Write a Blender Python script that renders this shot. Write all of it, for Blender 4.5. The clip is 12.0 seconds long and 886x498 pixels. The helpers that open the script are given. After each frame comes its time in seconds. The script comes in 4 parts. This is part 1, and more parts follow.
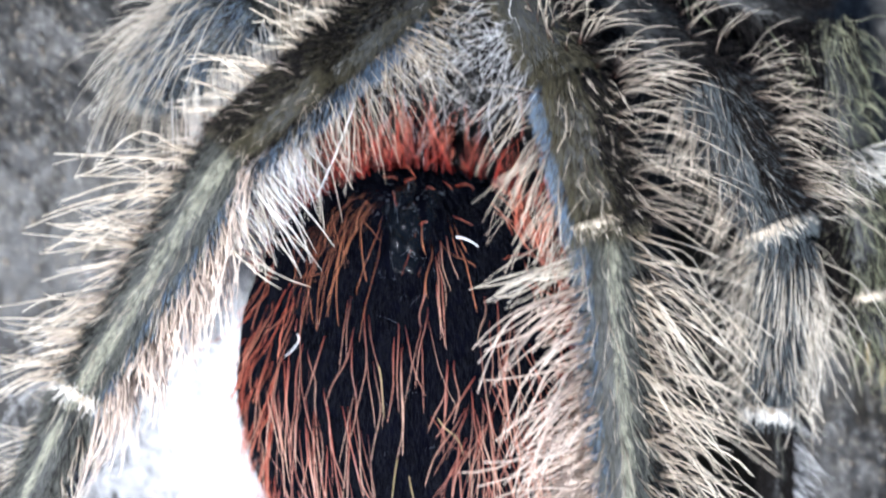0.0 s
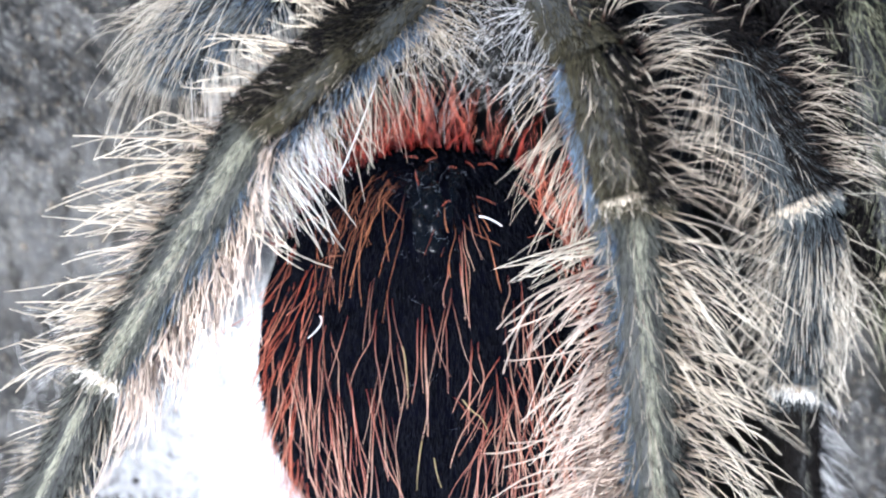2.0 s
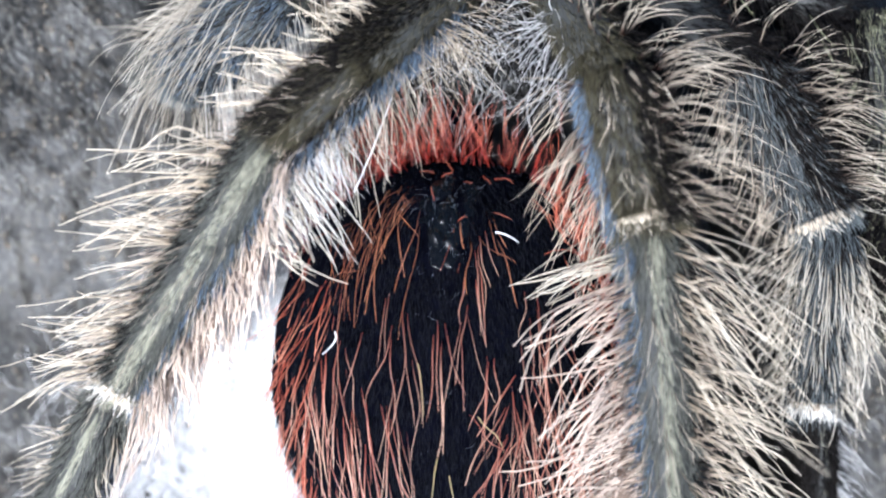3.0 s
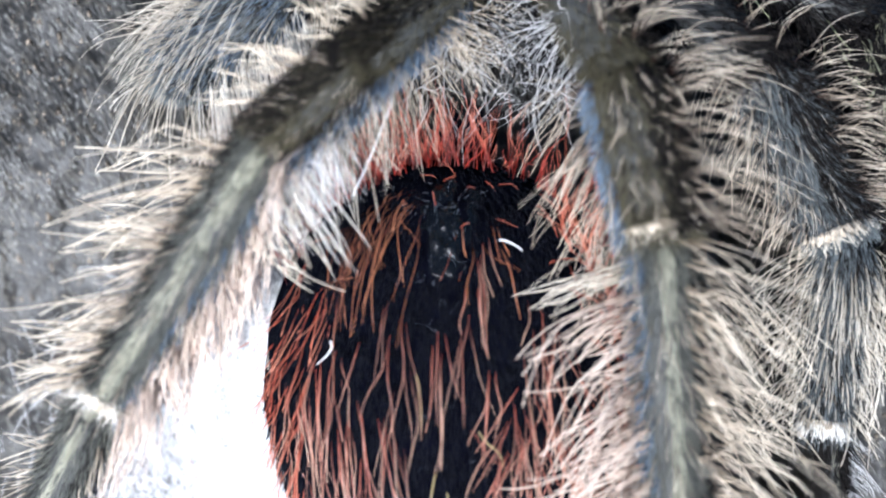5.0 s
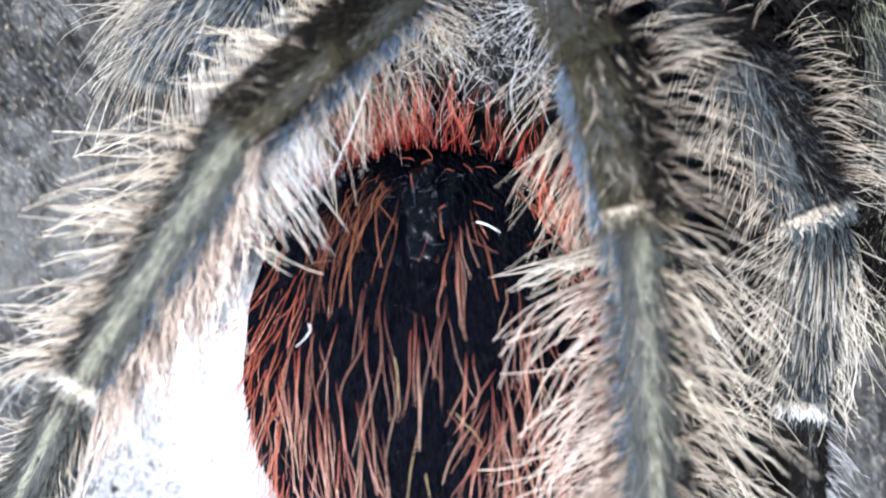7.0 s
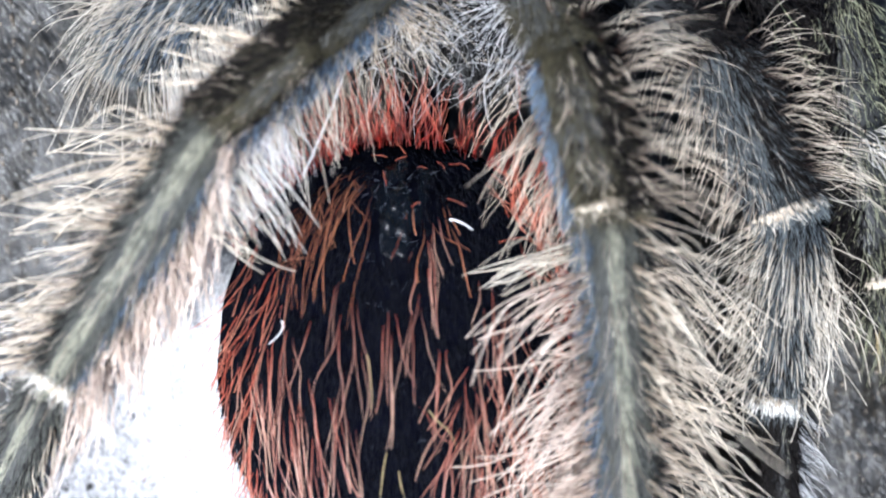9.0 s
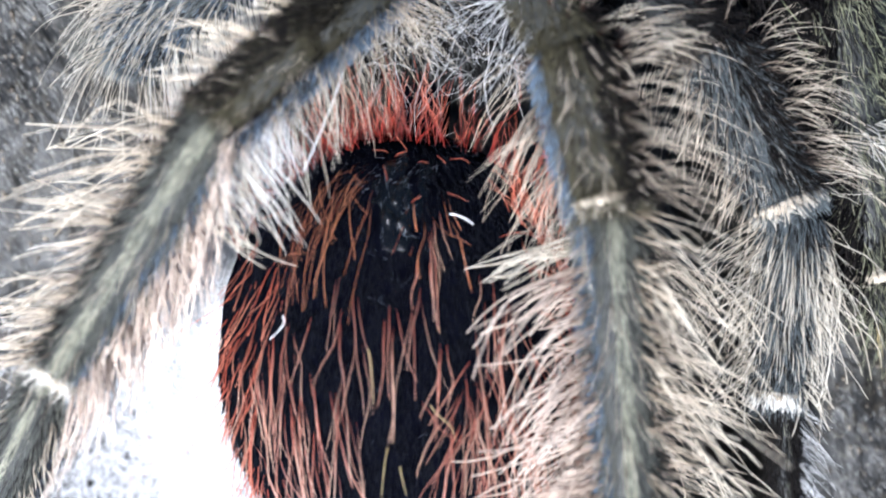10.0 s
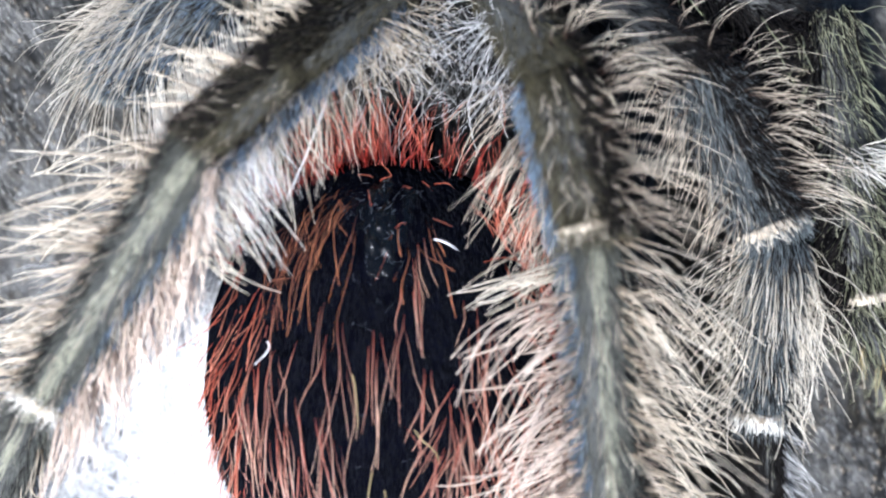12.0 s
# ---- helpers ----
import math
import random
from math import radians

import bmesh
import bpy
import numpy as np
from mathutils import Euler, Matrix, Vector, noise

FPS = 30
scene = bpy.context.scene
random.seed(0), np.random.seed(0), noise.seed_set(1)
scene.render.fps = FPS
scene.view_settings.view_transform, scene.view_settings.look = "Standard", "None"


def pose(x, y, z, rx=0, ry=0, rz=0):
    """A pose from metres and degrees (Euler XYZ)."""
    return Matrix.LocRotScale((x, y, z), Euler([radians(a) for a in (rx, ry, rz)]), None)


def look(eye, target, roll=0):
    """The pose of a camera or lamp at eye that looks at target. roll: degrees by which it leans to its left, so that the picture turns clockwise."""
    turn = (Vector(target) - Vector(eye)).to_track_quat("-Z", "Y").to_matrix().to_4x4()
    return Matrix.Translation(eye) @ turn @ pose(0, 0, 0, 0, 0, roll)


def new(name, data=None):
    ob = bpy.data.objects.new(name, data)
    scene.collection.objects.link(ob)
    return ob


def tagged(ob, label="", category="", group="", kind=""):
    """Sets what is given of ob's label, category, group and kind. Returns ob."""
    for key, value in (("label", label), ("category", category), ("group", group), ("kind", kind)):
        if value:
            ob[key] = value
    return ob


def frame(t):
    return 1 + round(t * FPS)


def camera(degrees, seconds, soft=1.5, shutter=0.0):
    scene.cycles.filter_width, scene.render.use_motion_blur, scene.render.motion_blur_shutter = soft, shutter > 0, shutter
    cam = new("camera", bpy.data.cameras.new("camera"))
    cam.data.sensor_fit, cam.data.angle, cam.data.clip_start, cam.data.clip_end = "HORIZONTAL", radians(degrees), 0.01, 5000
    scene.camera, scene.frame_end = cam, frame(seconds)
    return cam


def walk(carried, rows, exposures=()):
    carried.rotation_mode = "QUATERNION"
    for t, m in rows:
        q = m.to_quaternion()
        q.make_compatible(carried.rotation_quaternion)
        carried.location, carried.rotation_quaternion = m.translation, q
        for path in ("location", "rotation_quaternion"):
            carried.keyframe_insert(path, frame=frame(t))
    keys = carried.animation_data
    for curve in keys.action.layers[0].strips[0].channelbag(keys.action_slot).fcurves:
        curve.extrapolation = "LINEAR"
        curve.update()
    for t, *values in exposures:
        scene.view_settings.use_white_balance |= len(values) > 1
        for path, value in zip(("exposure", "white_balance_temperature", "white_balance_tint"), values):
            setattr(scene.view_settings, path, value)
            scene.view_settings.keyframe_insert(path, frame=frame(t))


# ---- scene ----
# Camera, carried by hand straight above the animal.
PATH = [
    (0, 0.00283, -0.00093, 0.11122, 0.803, 0.333, -0.370),
    (0.2, 0.00240, -0.00069, 0.11085, 1.137, 0.299, -0.441),
    (0.5, 0.00175, -0.00032, 0.11029, 1.104, 0.129, -0.548),
    (0.8, 0.00153, -0.00101, 0.11028, 1.154, 0.143, -0.749),
    (1, 0.00139, -0.00147, 0.11027, 1.100, 0.176, -0.883),
    (1.2, 0.00121, -0.00188, 0.11026, 0.950, 0.157, -0.943),
    (1.5, 0.00095, -0.00250, 0.11025, 0.844, 0.189, -1.032),
    (1.8, 0.00115, -0.00177, 0.11034, 0.308, 0.379, -0.908),
    (2, 0.00129, -0.00128, 0.11040, 0.172, 0.419, -0.826),
    (2.2, 0.00110, -0.00116, 0.11034, 0.193, 0.428, -0.896),
    (2.5, 0.00082, -0.00097, 0.11025, 0.147, 0.478, -1.002),
    (2.8, 0.00056, -0.00039, 0.10984, 0.192, 0.579, -0.761),
    (3, 0.00039, 0.00000, 0.10956, 0.103, 0.551, -0.601),
    (3.2, 0.00039, 0.00000, 0.10956, -0.170, 0.492, -0.601),
    (4.8, -0.00053, 0.00053, 0.10580, -0.009, 0.215, 0.222),
    (5, -0.00053, 0.00053, 0.10580, 0.098, 0.061, 0.222),
    (5.2, -0.00045, 0.00053, 0.10584, 0.082, 0.018, 0.174),
    (5.5, -0.00034, 0.00053, 0.10589, -0.032, 0.036, 0.101),
    (5.8, -0.00014, 0.00021, 0.10596, 0.001, 0.014, 0.040),
    (6, -0.00000, 0.00000, 0.10600, 0.000, -0.000, -0.000),
    (6.5, 0.00051, 0.00015, 0.10603, -0.260, 0.072, -0.002),
    (6.8, 0.00076, 0.00019, 0.10608, -0.371, -0.016, 0.003),
    (7, 0.00092, 0.00021, 0.10612, -0.441, 0.004, 0.007),
    (7.2, 0.00092, 0.00021, 0.10612, -0.488, -0.162, 0.007),
    (8.8, 0.00218, 0.00038, 0.10619, -0.671, -0.310, -0.029),
    (9, 0.00218, 0.00038, 0.10619, -0.659, -0.369, -0.029),
    (9.2, 0.00225, 0.00026, 0.10621, -0.597, -0.407, -0.051),
    (9.5, 0.00236, 0.00007, 0.10623, -0.522, -0.305, -0.083),
    (9.8, 0.00219, -0.00003, 0.10619, -0.585, -0.342, -0.126),
    (10, 0.00208, -0.00010, 0.10617, -0.595, -0.394, -0.155),
    (10.5, 0.00172, -0.00018, 0.10615, -0.660, -0.489, -0.142),
    (10.8, 0.00207, 0.00026, 0.10617, -0.757, -0.361, -0.118),
    (11, 0.00231, 0.00055, 0.10619, -0.845, -0.260, -0.102),
    (11.2, 0.00250, 0.00116, 0.10625, -1.058, -0.246, -0.101),
    (11.5, 0.00278, 0.00208, 0.10633, -1.188, -0.284, -0.100),
    (11.8, 0.00305, 0.00266, 0.10642, -1.203, -0.505, -0.164),
    (12, 0.00323, 0.00305, 0.10648, -1.431, -0.376, -0.206),
]
cam = camera(36.0, 12.0, soft=2.2, shutter=1.0)
cam.data.dof.use_dof, cam.data.dof.focus_distance, cam.data.dof.aperture_fstop = True, 0.0978, 12.5
walk(cam, [(t, pose(x, y, z, rx, ry, rz)) for t, x, y, z, rx, ry, rz in PATH],
     exposures=[(0.0, 1.58, 5950, 11), (12.0, 1.58, 5950, 11)])

# ---- light ----
world = bpy.data.worlds.new("sky")
scene.world = world
world.use_nodes = True
wn, wl = world.node_tree.nodes, world.node_tree.links
sky = wn.new("ShaderNodeTexSky")
sky.sky_type = "NISHITA"
sky.sun_disc = False
sky.sun_elevation, sky.sun_rotation = radians(51), radians(211)
wn["Background"].inputs["Strength"].default_value = 0.06
wl.new(sky.outputs[0], wn["Background"].inputs["Color"])

sun = new("sun", bpy.data.lights.new("sun", "SUN"))
sun.data.energy, sun.data.angle, sun.data.color = 4.6, radians(5), (0.97, 0.98, 1.0)
sun.matrix_world = look((-0.42, -0.70, 1.0), (0, 0, 0))

# The torch of the device that films, beside its lens.
torch = new("torch", bpy.data.lights.new("torch", "SPOT"))
torch.data.energy, torch.data.spot_size, torch.data.spot_blend = 0.070, radians(46), 1.0
torch.data.shadow_soft_size = 0.003
torch.matrix_world = look((-0.034, -0.034, 0.095), (-0.0135, -0.009, 0.0))

MM = 0.001
rng = np.random.default_rng(7)


def reseed(k):
    """Start the chance anew, so that each limb keeps its hair whatever grows before it."""
    global rng
    rng = np.random.default_rng(k)


# ---- materials ----
def node_material(name):
    m = bpy.data.materials.new(name)
    m.use_nodes = True
    n, l = m.node_tree.nodes, m.node_tree.links
    return m, n, l, n["Principled BSDF"], n["Material Output"]


def ramp(n, stops):
    r = n.new("ShaderNodeValToRGB")
    e = r.color_ramp.elements
    while len(e) < len(stops):
        e.new(0.5)
    for k, (at, c) in enumerate(stops):
        e[k].position, e[k].color = at, (*c, 1)
    return r


def hair_material(name, root, tip, other, rough=0.45, through_light=0.25, gloss=0.35, start=0.0, own=0.8, rooted=False):
    """Hair that runs from a root colour to a tip colour, each hair a little its own."""
    m, n, l, p, out = node_material(name)
    a = n.new("ShaderNodeAttribute")
    a.attribute_name = "along"
    r = ramp(n, [(start, root), (0.8, tip)])
    l.new(a.outputs["Fac"], r.inputs[0])
    g = n.new("ShaderNodeNewGeometry")
    r2 = ramp(n, [(0.0, (0, 0, 0)), (1.0, (own, own, own))])
    l.new(g.outputs["Random Per Island"], r2.inputs[0])
    mix = n.new("ShaderNodeMixRGB")
    l.new(r2.outputs[0], mix.inputs[0])
    if rooted:
        # every hair keeps the root colour; its own colour comes in along it
        k = ramp(n, [(start, (0, 0, 0)), (min(0.75, start + 0.3), (1, 1, 1))])
        l.new(a.outputs["Fac"], k.inputs[0])
        mu = n.new("ShaderNodeMath")
        mu.operation = "MULTIPLY"
        l.new(r2.outputs[0], mu.inputs[0])
        l.new(k.outputs[0], mu.inputs[1])
        l.new(mu.outputs[0], mix.inputs[0])
    l.new(r.outputs[0], mix.inputs[1])
    mix.inputs[2].default_value = (*other, 1)
    l.new(mix.outputs[0], p.inputs["Base Color"])
    p.inputs["Roughness"].default_value = rough
    p.inputs["Specular IOR Level"].default_value = gloss
    tr = n.new("ShaderNodeBsdfTranslucent")
    l.new(mix.outputs[0], tr.inputs[0])
    ms = n.new("ShaderNodeMixShader")
    ms.inputs[0].default_value = through_light
    if gloss:
        l.new(p.outputs[0], ms.inputs[1])
    else:
        df = n.new("ShaderNodeBsdfDiffuse")
        l.new(mix.outputs[0], df.inputs[0])
        l.new(df.outputs[0], ms.inputs[1])
    l.new(tr.outputs[0], ms.inputs[2])
    l.new(ms.outputs[0], out.inputs[0])
    return m


def skin_material(name, dark, light, scale, rough, bump=0.4, gloss=0.4):
    """Mottled surface at two scales with fine relief."""
    m, n, l, p, out = node_material(name)
    co = n.new("ShaderNodeTexCoord")
    n1, n2 = n.new("ShaderNodeTexNoise"), n.new("ShaderNodeTexNoise")
    n1.inputs["Scale"].default_value, n1.inputs["Detail"].default_value = scale, 6
    n2.inputs["Scale"].default_value, n2.inputs["Detail"].default_value = scale * 9, 4
    add = n.new("ShaderNodeMath")
    add.operation = "MULTIPLY_ADD"
    add.inputs[1].default_value = 0.45
    for x in (n1, n2):
        l.new(co.outputs["Object"], x.inputs["Vector"])
    l.new(n2.outputs["Fac"], add.inputs[0])
    l.new(n1.outputs["Fac"], add.inputs[2])
    r = ramp(n, [(0.5, dark), (0.95, light)])
    l.new(add.outputs[0], r.inputs[0])
    l.new(r.outputs[0], p.inputs["Base Color"])
    p.inputs["Roughness"].default_value = rough
    p.inputs["Specular IOR Level"].default_value = gloss
    b = n.new("ShaderNodeBump")
    b.inputs["Strength"].default_value, b.inputs["Distance"].default_value = bump, 0.0003
    l.new(add.outputs[0], b.inputs["Height"])
    l.new(b.outputs[0], p.inputs["Normal"])
    return m


def bark_material():
    """Grey weathered bark: slanting streaks, brown and bluish blotches, fine bright grains and dark pits."""
    m, n, l, p, out = node_material("weathered grey bark")
    co, turn, mp = n.new("ShaderNodeTexCoord"), n.new("ShaderNodeMapping"), n.new("ShaderNodeMapping")
    turn.inputs["Rotation"].default_value = (0, 0, -0.5)
    mp.inputs["Scale"].default_value = (1.0, 0.36, 1.0)
    l.new(co.outputs["Object"], turn.inputs["Vector"])
    l.new(turn.outputs[0], mp.inputs["Vector"])
    blotch, patch, streak, grain = (n.new("ShaderNodeTexNoise") for _ in range(4))
    for x, sc, de, src in ((blotch, 130, 4, turn), (patch, 640, 6, mp), (streak, 3000, 5, mp), (grain, 4300, 2, mp)):
        x.inputs["Scale"].default_value, x.inputs["Detail"].default_value = sc, de
        l.new(src.outputs[0], x.inputs["Vector"])
    r1 = ramp(n, [(0.40, (0.004, 0.0037, 0.003)), (0.49, (0.0135, 0.0127, 0.0106)), (0.57, (0.034, 0.033, 0.030)), (0.66, (0.105, 0.104, 0.10))])
    l.new(streak.outputs["Fac"], r1.inputs[0])
    r2 = ramp(n, [(0.43, (0.30, 0.235, 0.14)), (0.55, (0.66, 0.60, 0.49)), (0.66, (0.84, 0.84, 0.84))])
    l.new(blotch.outputs["Fac"], r2.inputs[0])
    r4 = ramp(n, [(0.34, (0.66, 0.64, 0.60)), (0.6, (0.95, 0.95, 0.95))])
    l.new(patch.outputs["Fac"], r4.inputs[0])
    mul, mul2 = n.new("ShaderNodeMixRGB"), n.new("ShaderNodeMixRGB")
    for x in (mul, mul2):
        x.blend_type, x.inputs[0].default_value = "MULTIPLY", 1.0
    l.new(r1.outputs[0], mul.inputs[1])
    l.new(r2.outputs[0], mul.inputs[2])
    l.new(mul.outputs[0], mul2.inputs[1])
    l.new(r4.outputs[0], mul2.inputs[2])
    r3 = ramp(n, [(0.58, (0, 0, 0)), (0.70, (0.7, 0.7, 0.7))])
    l.new(grain.outputs["Fac"], r3.inputs[0])
    mix = n.new("ShaderNodeMixRGB")
    l.new(r3.outputs[0], mix.inputs[0])
    l.new(mul2.outputs[0], mix.inputs[1])
    mix.inputs[2].default_value = (0.14, 0.138, 0.125, 1)
    l.new(mix.outputs[0], p.inputs["Base Color"])
    p.inputs["Roughness"].default_value, p.inputs["Specular IOR Level"].default_value = 0.5, 0.4
    add = n.new("ShaderNodeMath")
    l.new(streak.outputs["Fac"], add.inputs[0])
    l.new(patch.outputs["Fac"], add.inputs[1])
    b = n.new("ShaderNodeBump")
    b.inputs["Strength"].default_value, b.inputs["Distance"].default_value = 0.9, 0.00022
    l.new(add.outputs[0], b.inputs["Height"])
    l.new(b.outputs[0], p.inputs["Normal"])
    return m


M_GROUND = bark_material()
M_LEG = skin_material("leg cuticle", (0.008, 0.008, 0.008), (0.035, 0.036, 0.032), 700, 0.6)
M_ABD = skin_material("abdomen cuticle", (0.0007, 0.0007, 0.0013), (0.002, 0.0022, 0.0045), 500, 0.8, 0.4, 0.0)
M_BALD = skin_material("bald abdomen skin", (0.0005, 0.0006, 0.0009), (0.0015, 0.0018, 0.0026), 800, 0.27, 0.3, 0.32)
M_GRIT = hair_material("bark grit", (0.035, 0.026, 0.018), (0.035, 0.026, 0.018), (0.19, 0.155, 0.115), 0.5, 0.0, 0.3, own=1.0)
M_RING = skin_material("joint cuticle", (0.26, 0.20, 0.14), (0.62, 0.54, 0.42), 900, 0.55, 0.8)
M_SILK = skin_material("white silk", (0.18, 0.18, 0.18), (0.60, 0.595, 0.585), 330, 0.6, 1.0)

H_PALE = hair_material("pale leg setae", (0.19, 0.135, 0.09), (0.83, 0.74, 0.60), (0.60, 0.49, 0.36), start=0.05)
H_PINK = hair_material("pinkish leg setae", (0.21, 0.14, 0.095), (0.86, 0.73, 0.62), (0.64, 0.49, 0.39), start=0.05)
H_CREAM = hair_material("cream fine setae", (0.27, 0.225, 0.165), (0.82, 0.755, 0.64), (0.63, 0.54, 0.42), start=0.05)
H_RIM = hair_material("white rim hair", (0.70, 0.66, 0.58), (0.92, 0.90, 0.84), (0.80, 0.74, 0.65))
H_GREEN = hair_material("olive fine setae", (0.07, 0.075, 0.04), (0.36, 0.375, 0.22), (0.44, 0.42, 0.29))
H_SALMON = hair_material("salmon flank setae", (0.10, 0.014, 0.009), (0.74, 0.29, 0.18), (0.46, 0.075, 0.04), 0.4)
H_ARCH = hair_material("pale setae with rust brown roots", (0.035, 0.014, 0.009), (0.97, 0.86, 0.69), (0.56, 0.41, 0.29), start=0.12, own=0.5, rooted=True)
H_SILVER = hair_material("silver fine setae", (0.5, 0.5, 0.5), (0.85, 0.85, 0.85), (0.75, 0.72, 0.68))
H_OLIVE = hair_material("dark olive under hair", (0.012, 0.010, 0.007), (0.08, 0.07, 0.046), (0.055, 0.048, 0.024), 0.5, 0.05, 0.2)
H_COAT = hair_material("olive grey under hair", (0.02, 0.0205, 0.018), (0.14, 0.138, 0.108), (0.05, 0.056, 0.058), 0.5, 0.1, 0.25)
H_BLUE = hair_material("blue grey under hair", (0.022, 0.027, 0.031), (0.155, 0.172, 0.172), (0.055, 0.068, 0.078), 0.5, 0.1, 0.25)
# painted sheen for the lit flanks of the hind legs, navy on a third
H_SHEEN = hair_material("under hair coloured as blue sheen", (0.02, 0.03, 0.05), (0.13, 0.18, 0.24), (0.045, 0.07, 0.115), 0.5, 0.1, 0.3)
H_STRIPE = hair_material("pale stripe hair", (0.10, 0.10, 0.08), (0.44, 0.43, 0.325), (0.26, 0.25, 0.18), 0.5, 0.1)
# black hair; on leg flanks away from the sun it paints their shade
H_DARK = hair_material("black under hair and flank shade", (0.004, 0.004, 0.004), (0.018, 0.015, 0.013), (0.009, 0.009, 0.010), 0.6, 0.0, 0.0)
H_BLACK = hair_material("black abdomen hair", (0.0045, 0.0045, 0.0055), (0.0105, 0.011, 0.0150), (0.006, 0.0063, 0.0088), 0.6, 0.0, 0.0)
# near-black roots: the dark between the tuft hairs is put into their colour
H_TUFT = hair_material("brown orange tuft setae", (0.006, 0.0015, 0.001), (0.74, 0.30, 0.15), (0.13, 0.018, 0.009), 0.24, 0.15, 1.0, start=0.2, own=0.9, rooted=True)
H_FLECK = hair_material("grey blue loose hair and painted glints", (0.08, 0.10, 0.12), (0.30, 0.35, 0.40), (0.12, 0.15, 0.18))
H_YELLOW = hair_material("straw yellow stray hair", (0.30, 0.22, 0.09), (0.70, 0.58, 0.30), (0.60, 0.46, 0.22))
H_RUST = hair_material("rust red abdomen setae", (0.13, 0.012, 0.008), (0.95, 0.64, 0.46), (0.60, 0.14, 0.09), 0.26, 0.25, 1.0, own=0.7)
# lower third near black, painting the shade at the foot of the fringe
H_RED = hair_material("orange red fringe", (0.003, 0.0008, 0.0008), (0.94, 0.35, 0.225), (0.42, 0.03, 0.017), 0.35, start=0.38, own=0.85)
H_WEB = hair_material("white silk strand", (0.8, 0.8, 0.82), (0.88, 0.88, 0.88), (0.8, 0.8, 0.8), 0.4)


# ---- mesh helpers ----
def quads_mesh(name, verts, quads, material, tris=None):
    me = bpy.data.meshes.new(name)
    verts = np.asarray(verts, np.float32)
    quads = np.asarray(quads, np.int32).reshape(-1, 4)
    tris = np.zeros((0, 3), np.int32) if tris is None else np.asarray(tris, np.int32)
    loops = np.concatenate([quads.ravel(), tris.ravel()])
    counts = np.concatenate([np.full(len(quads), 4), np.full(len(tris), 3)]).astype(np.int32)
    me.vertices.add(len(verts))
    me.vertices.foreach_set("co", verts.ravel())
    me.loops.add(len(loops))
    me.loops.foreach_set("vertex_index", loops)
    me.polygons.add(len(counts))
    me.polygons.foreach_set("loop_start", np.concatenate([[0], np.cumsum(counts)[:-1]]).astype(np.int32))
    me.polygons.foreach_set("use_smooth", np.ones(len(counts), bool))
    me.update(calc_edges=True)
    me.validate()
    me.materials.append(material)
    return me


def part(name, me, parent, label="", kind=""):
    ob = new(name, me)
    ob.parent = parent
    return tagged(ob, label, kind=kind)


def unit(v):
    return v / np.maximum(np.linalg.norm(v, axis=-1, keepdims=True), 1e-9)


def hairs(name, root, way, bend, length, radius, material, segs=5, wave=0.05, blunt=0.2, root_thin=1.0):
    """Tapered curved hairs as one mesh. All in millimetres: roots, first ways, bends (how far the tip is drawn aside, per length)."""
    n = len(root)
    way = unit(way)
    s = np.linspace(0, 1, segs + 1)
    L = np.broadcast_to(length, n)[:, None, None]
    side = unit(np.cross(way, rng.normal(size=(n, 3))))
    ph, am = rng.uniform(0, 6.28, (n, 1)), rng.normal(0, wave, (n, 1))
    wob = (np.sin(ph + 5 * s[None]) - np.sin(ph)) * am * np.minimum(1, 2 * s[None])
    pts = root[:, None] + L * (way[:, None] * s[None, :, None] + bend[:, None] * (s**2)[None, :, None] + side[:, None] * wob[..., None])
    tan = unit(np.gradient(pts, axis=1))
    a = unit(np.cross(tan, side[:, None]))
    b = np.cross(tan, a)
    r = np.broadcast_to(radius, n)[:, None] * (1 - (1 - blunt) * s[None] ** 1.4) * np.minimum(1.0, root_thin + 3.0 * s[None])
    k = 3
    ang = np.arange(k) * 2 * np.pi / k
    ring = a[:, :, None] * np.cos(ang)[:, None] + b[:, :, None] * np.sin(ang)[:, None]
    v = (pts[:, :, None] + ring * r[..., None, None]) * MM
    idx = np.arange(n * (segs + 1) * k).reshape(n, segs + 1, k)
    q = np.stack([idx[:, :-1], np.roll(idx[:, :-1], -1, 2), np.roll(idx[:, 1:], -1, 2), idx[:, 1:]], -1)
    me = quads_mesh(name, v.reshape(-1, 3), q.reshape(-1, 4), material, idx[:, -1].reshape(-1, 3))
    at = me.attributes.new("along", "FLOAT", "POINT")
    at.data.foreach_set("value", np.broadcast_to(s[None, :, None], (n, segs + 1, k)).astype(np.float32).ravel())
    return me


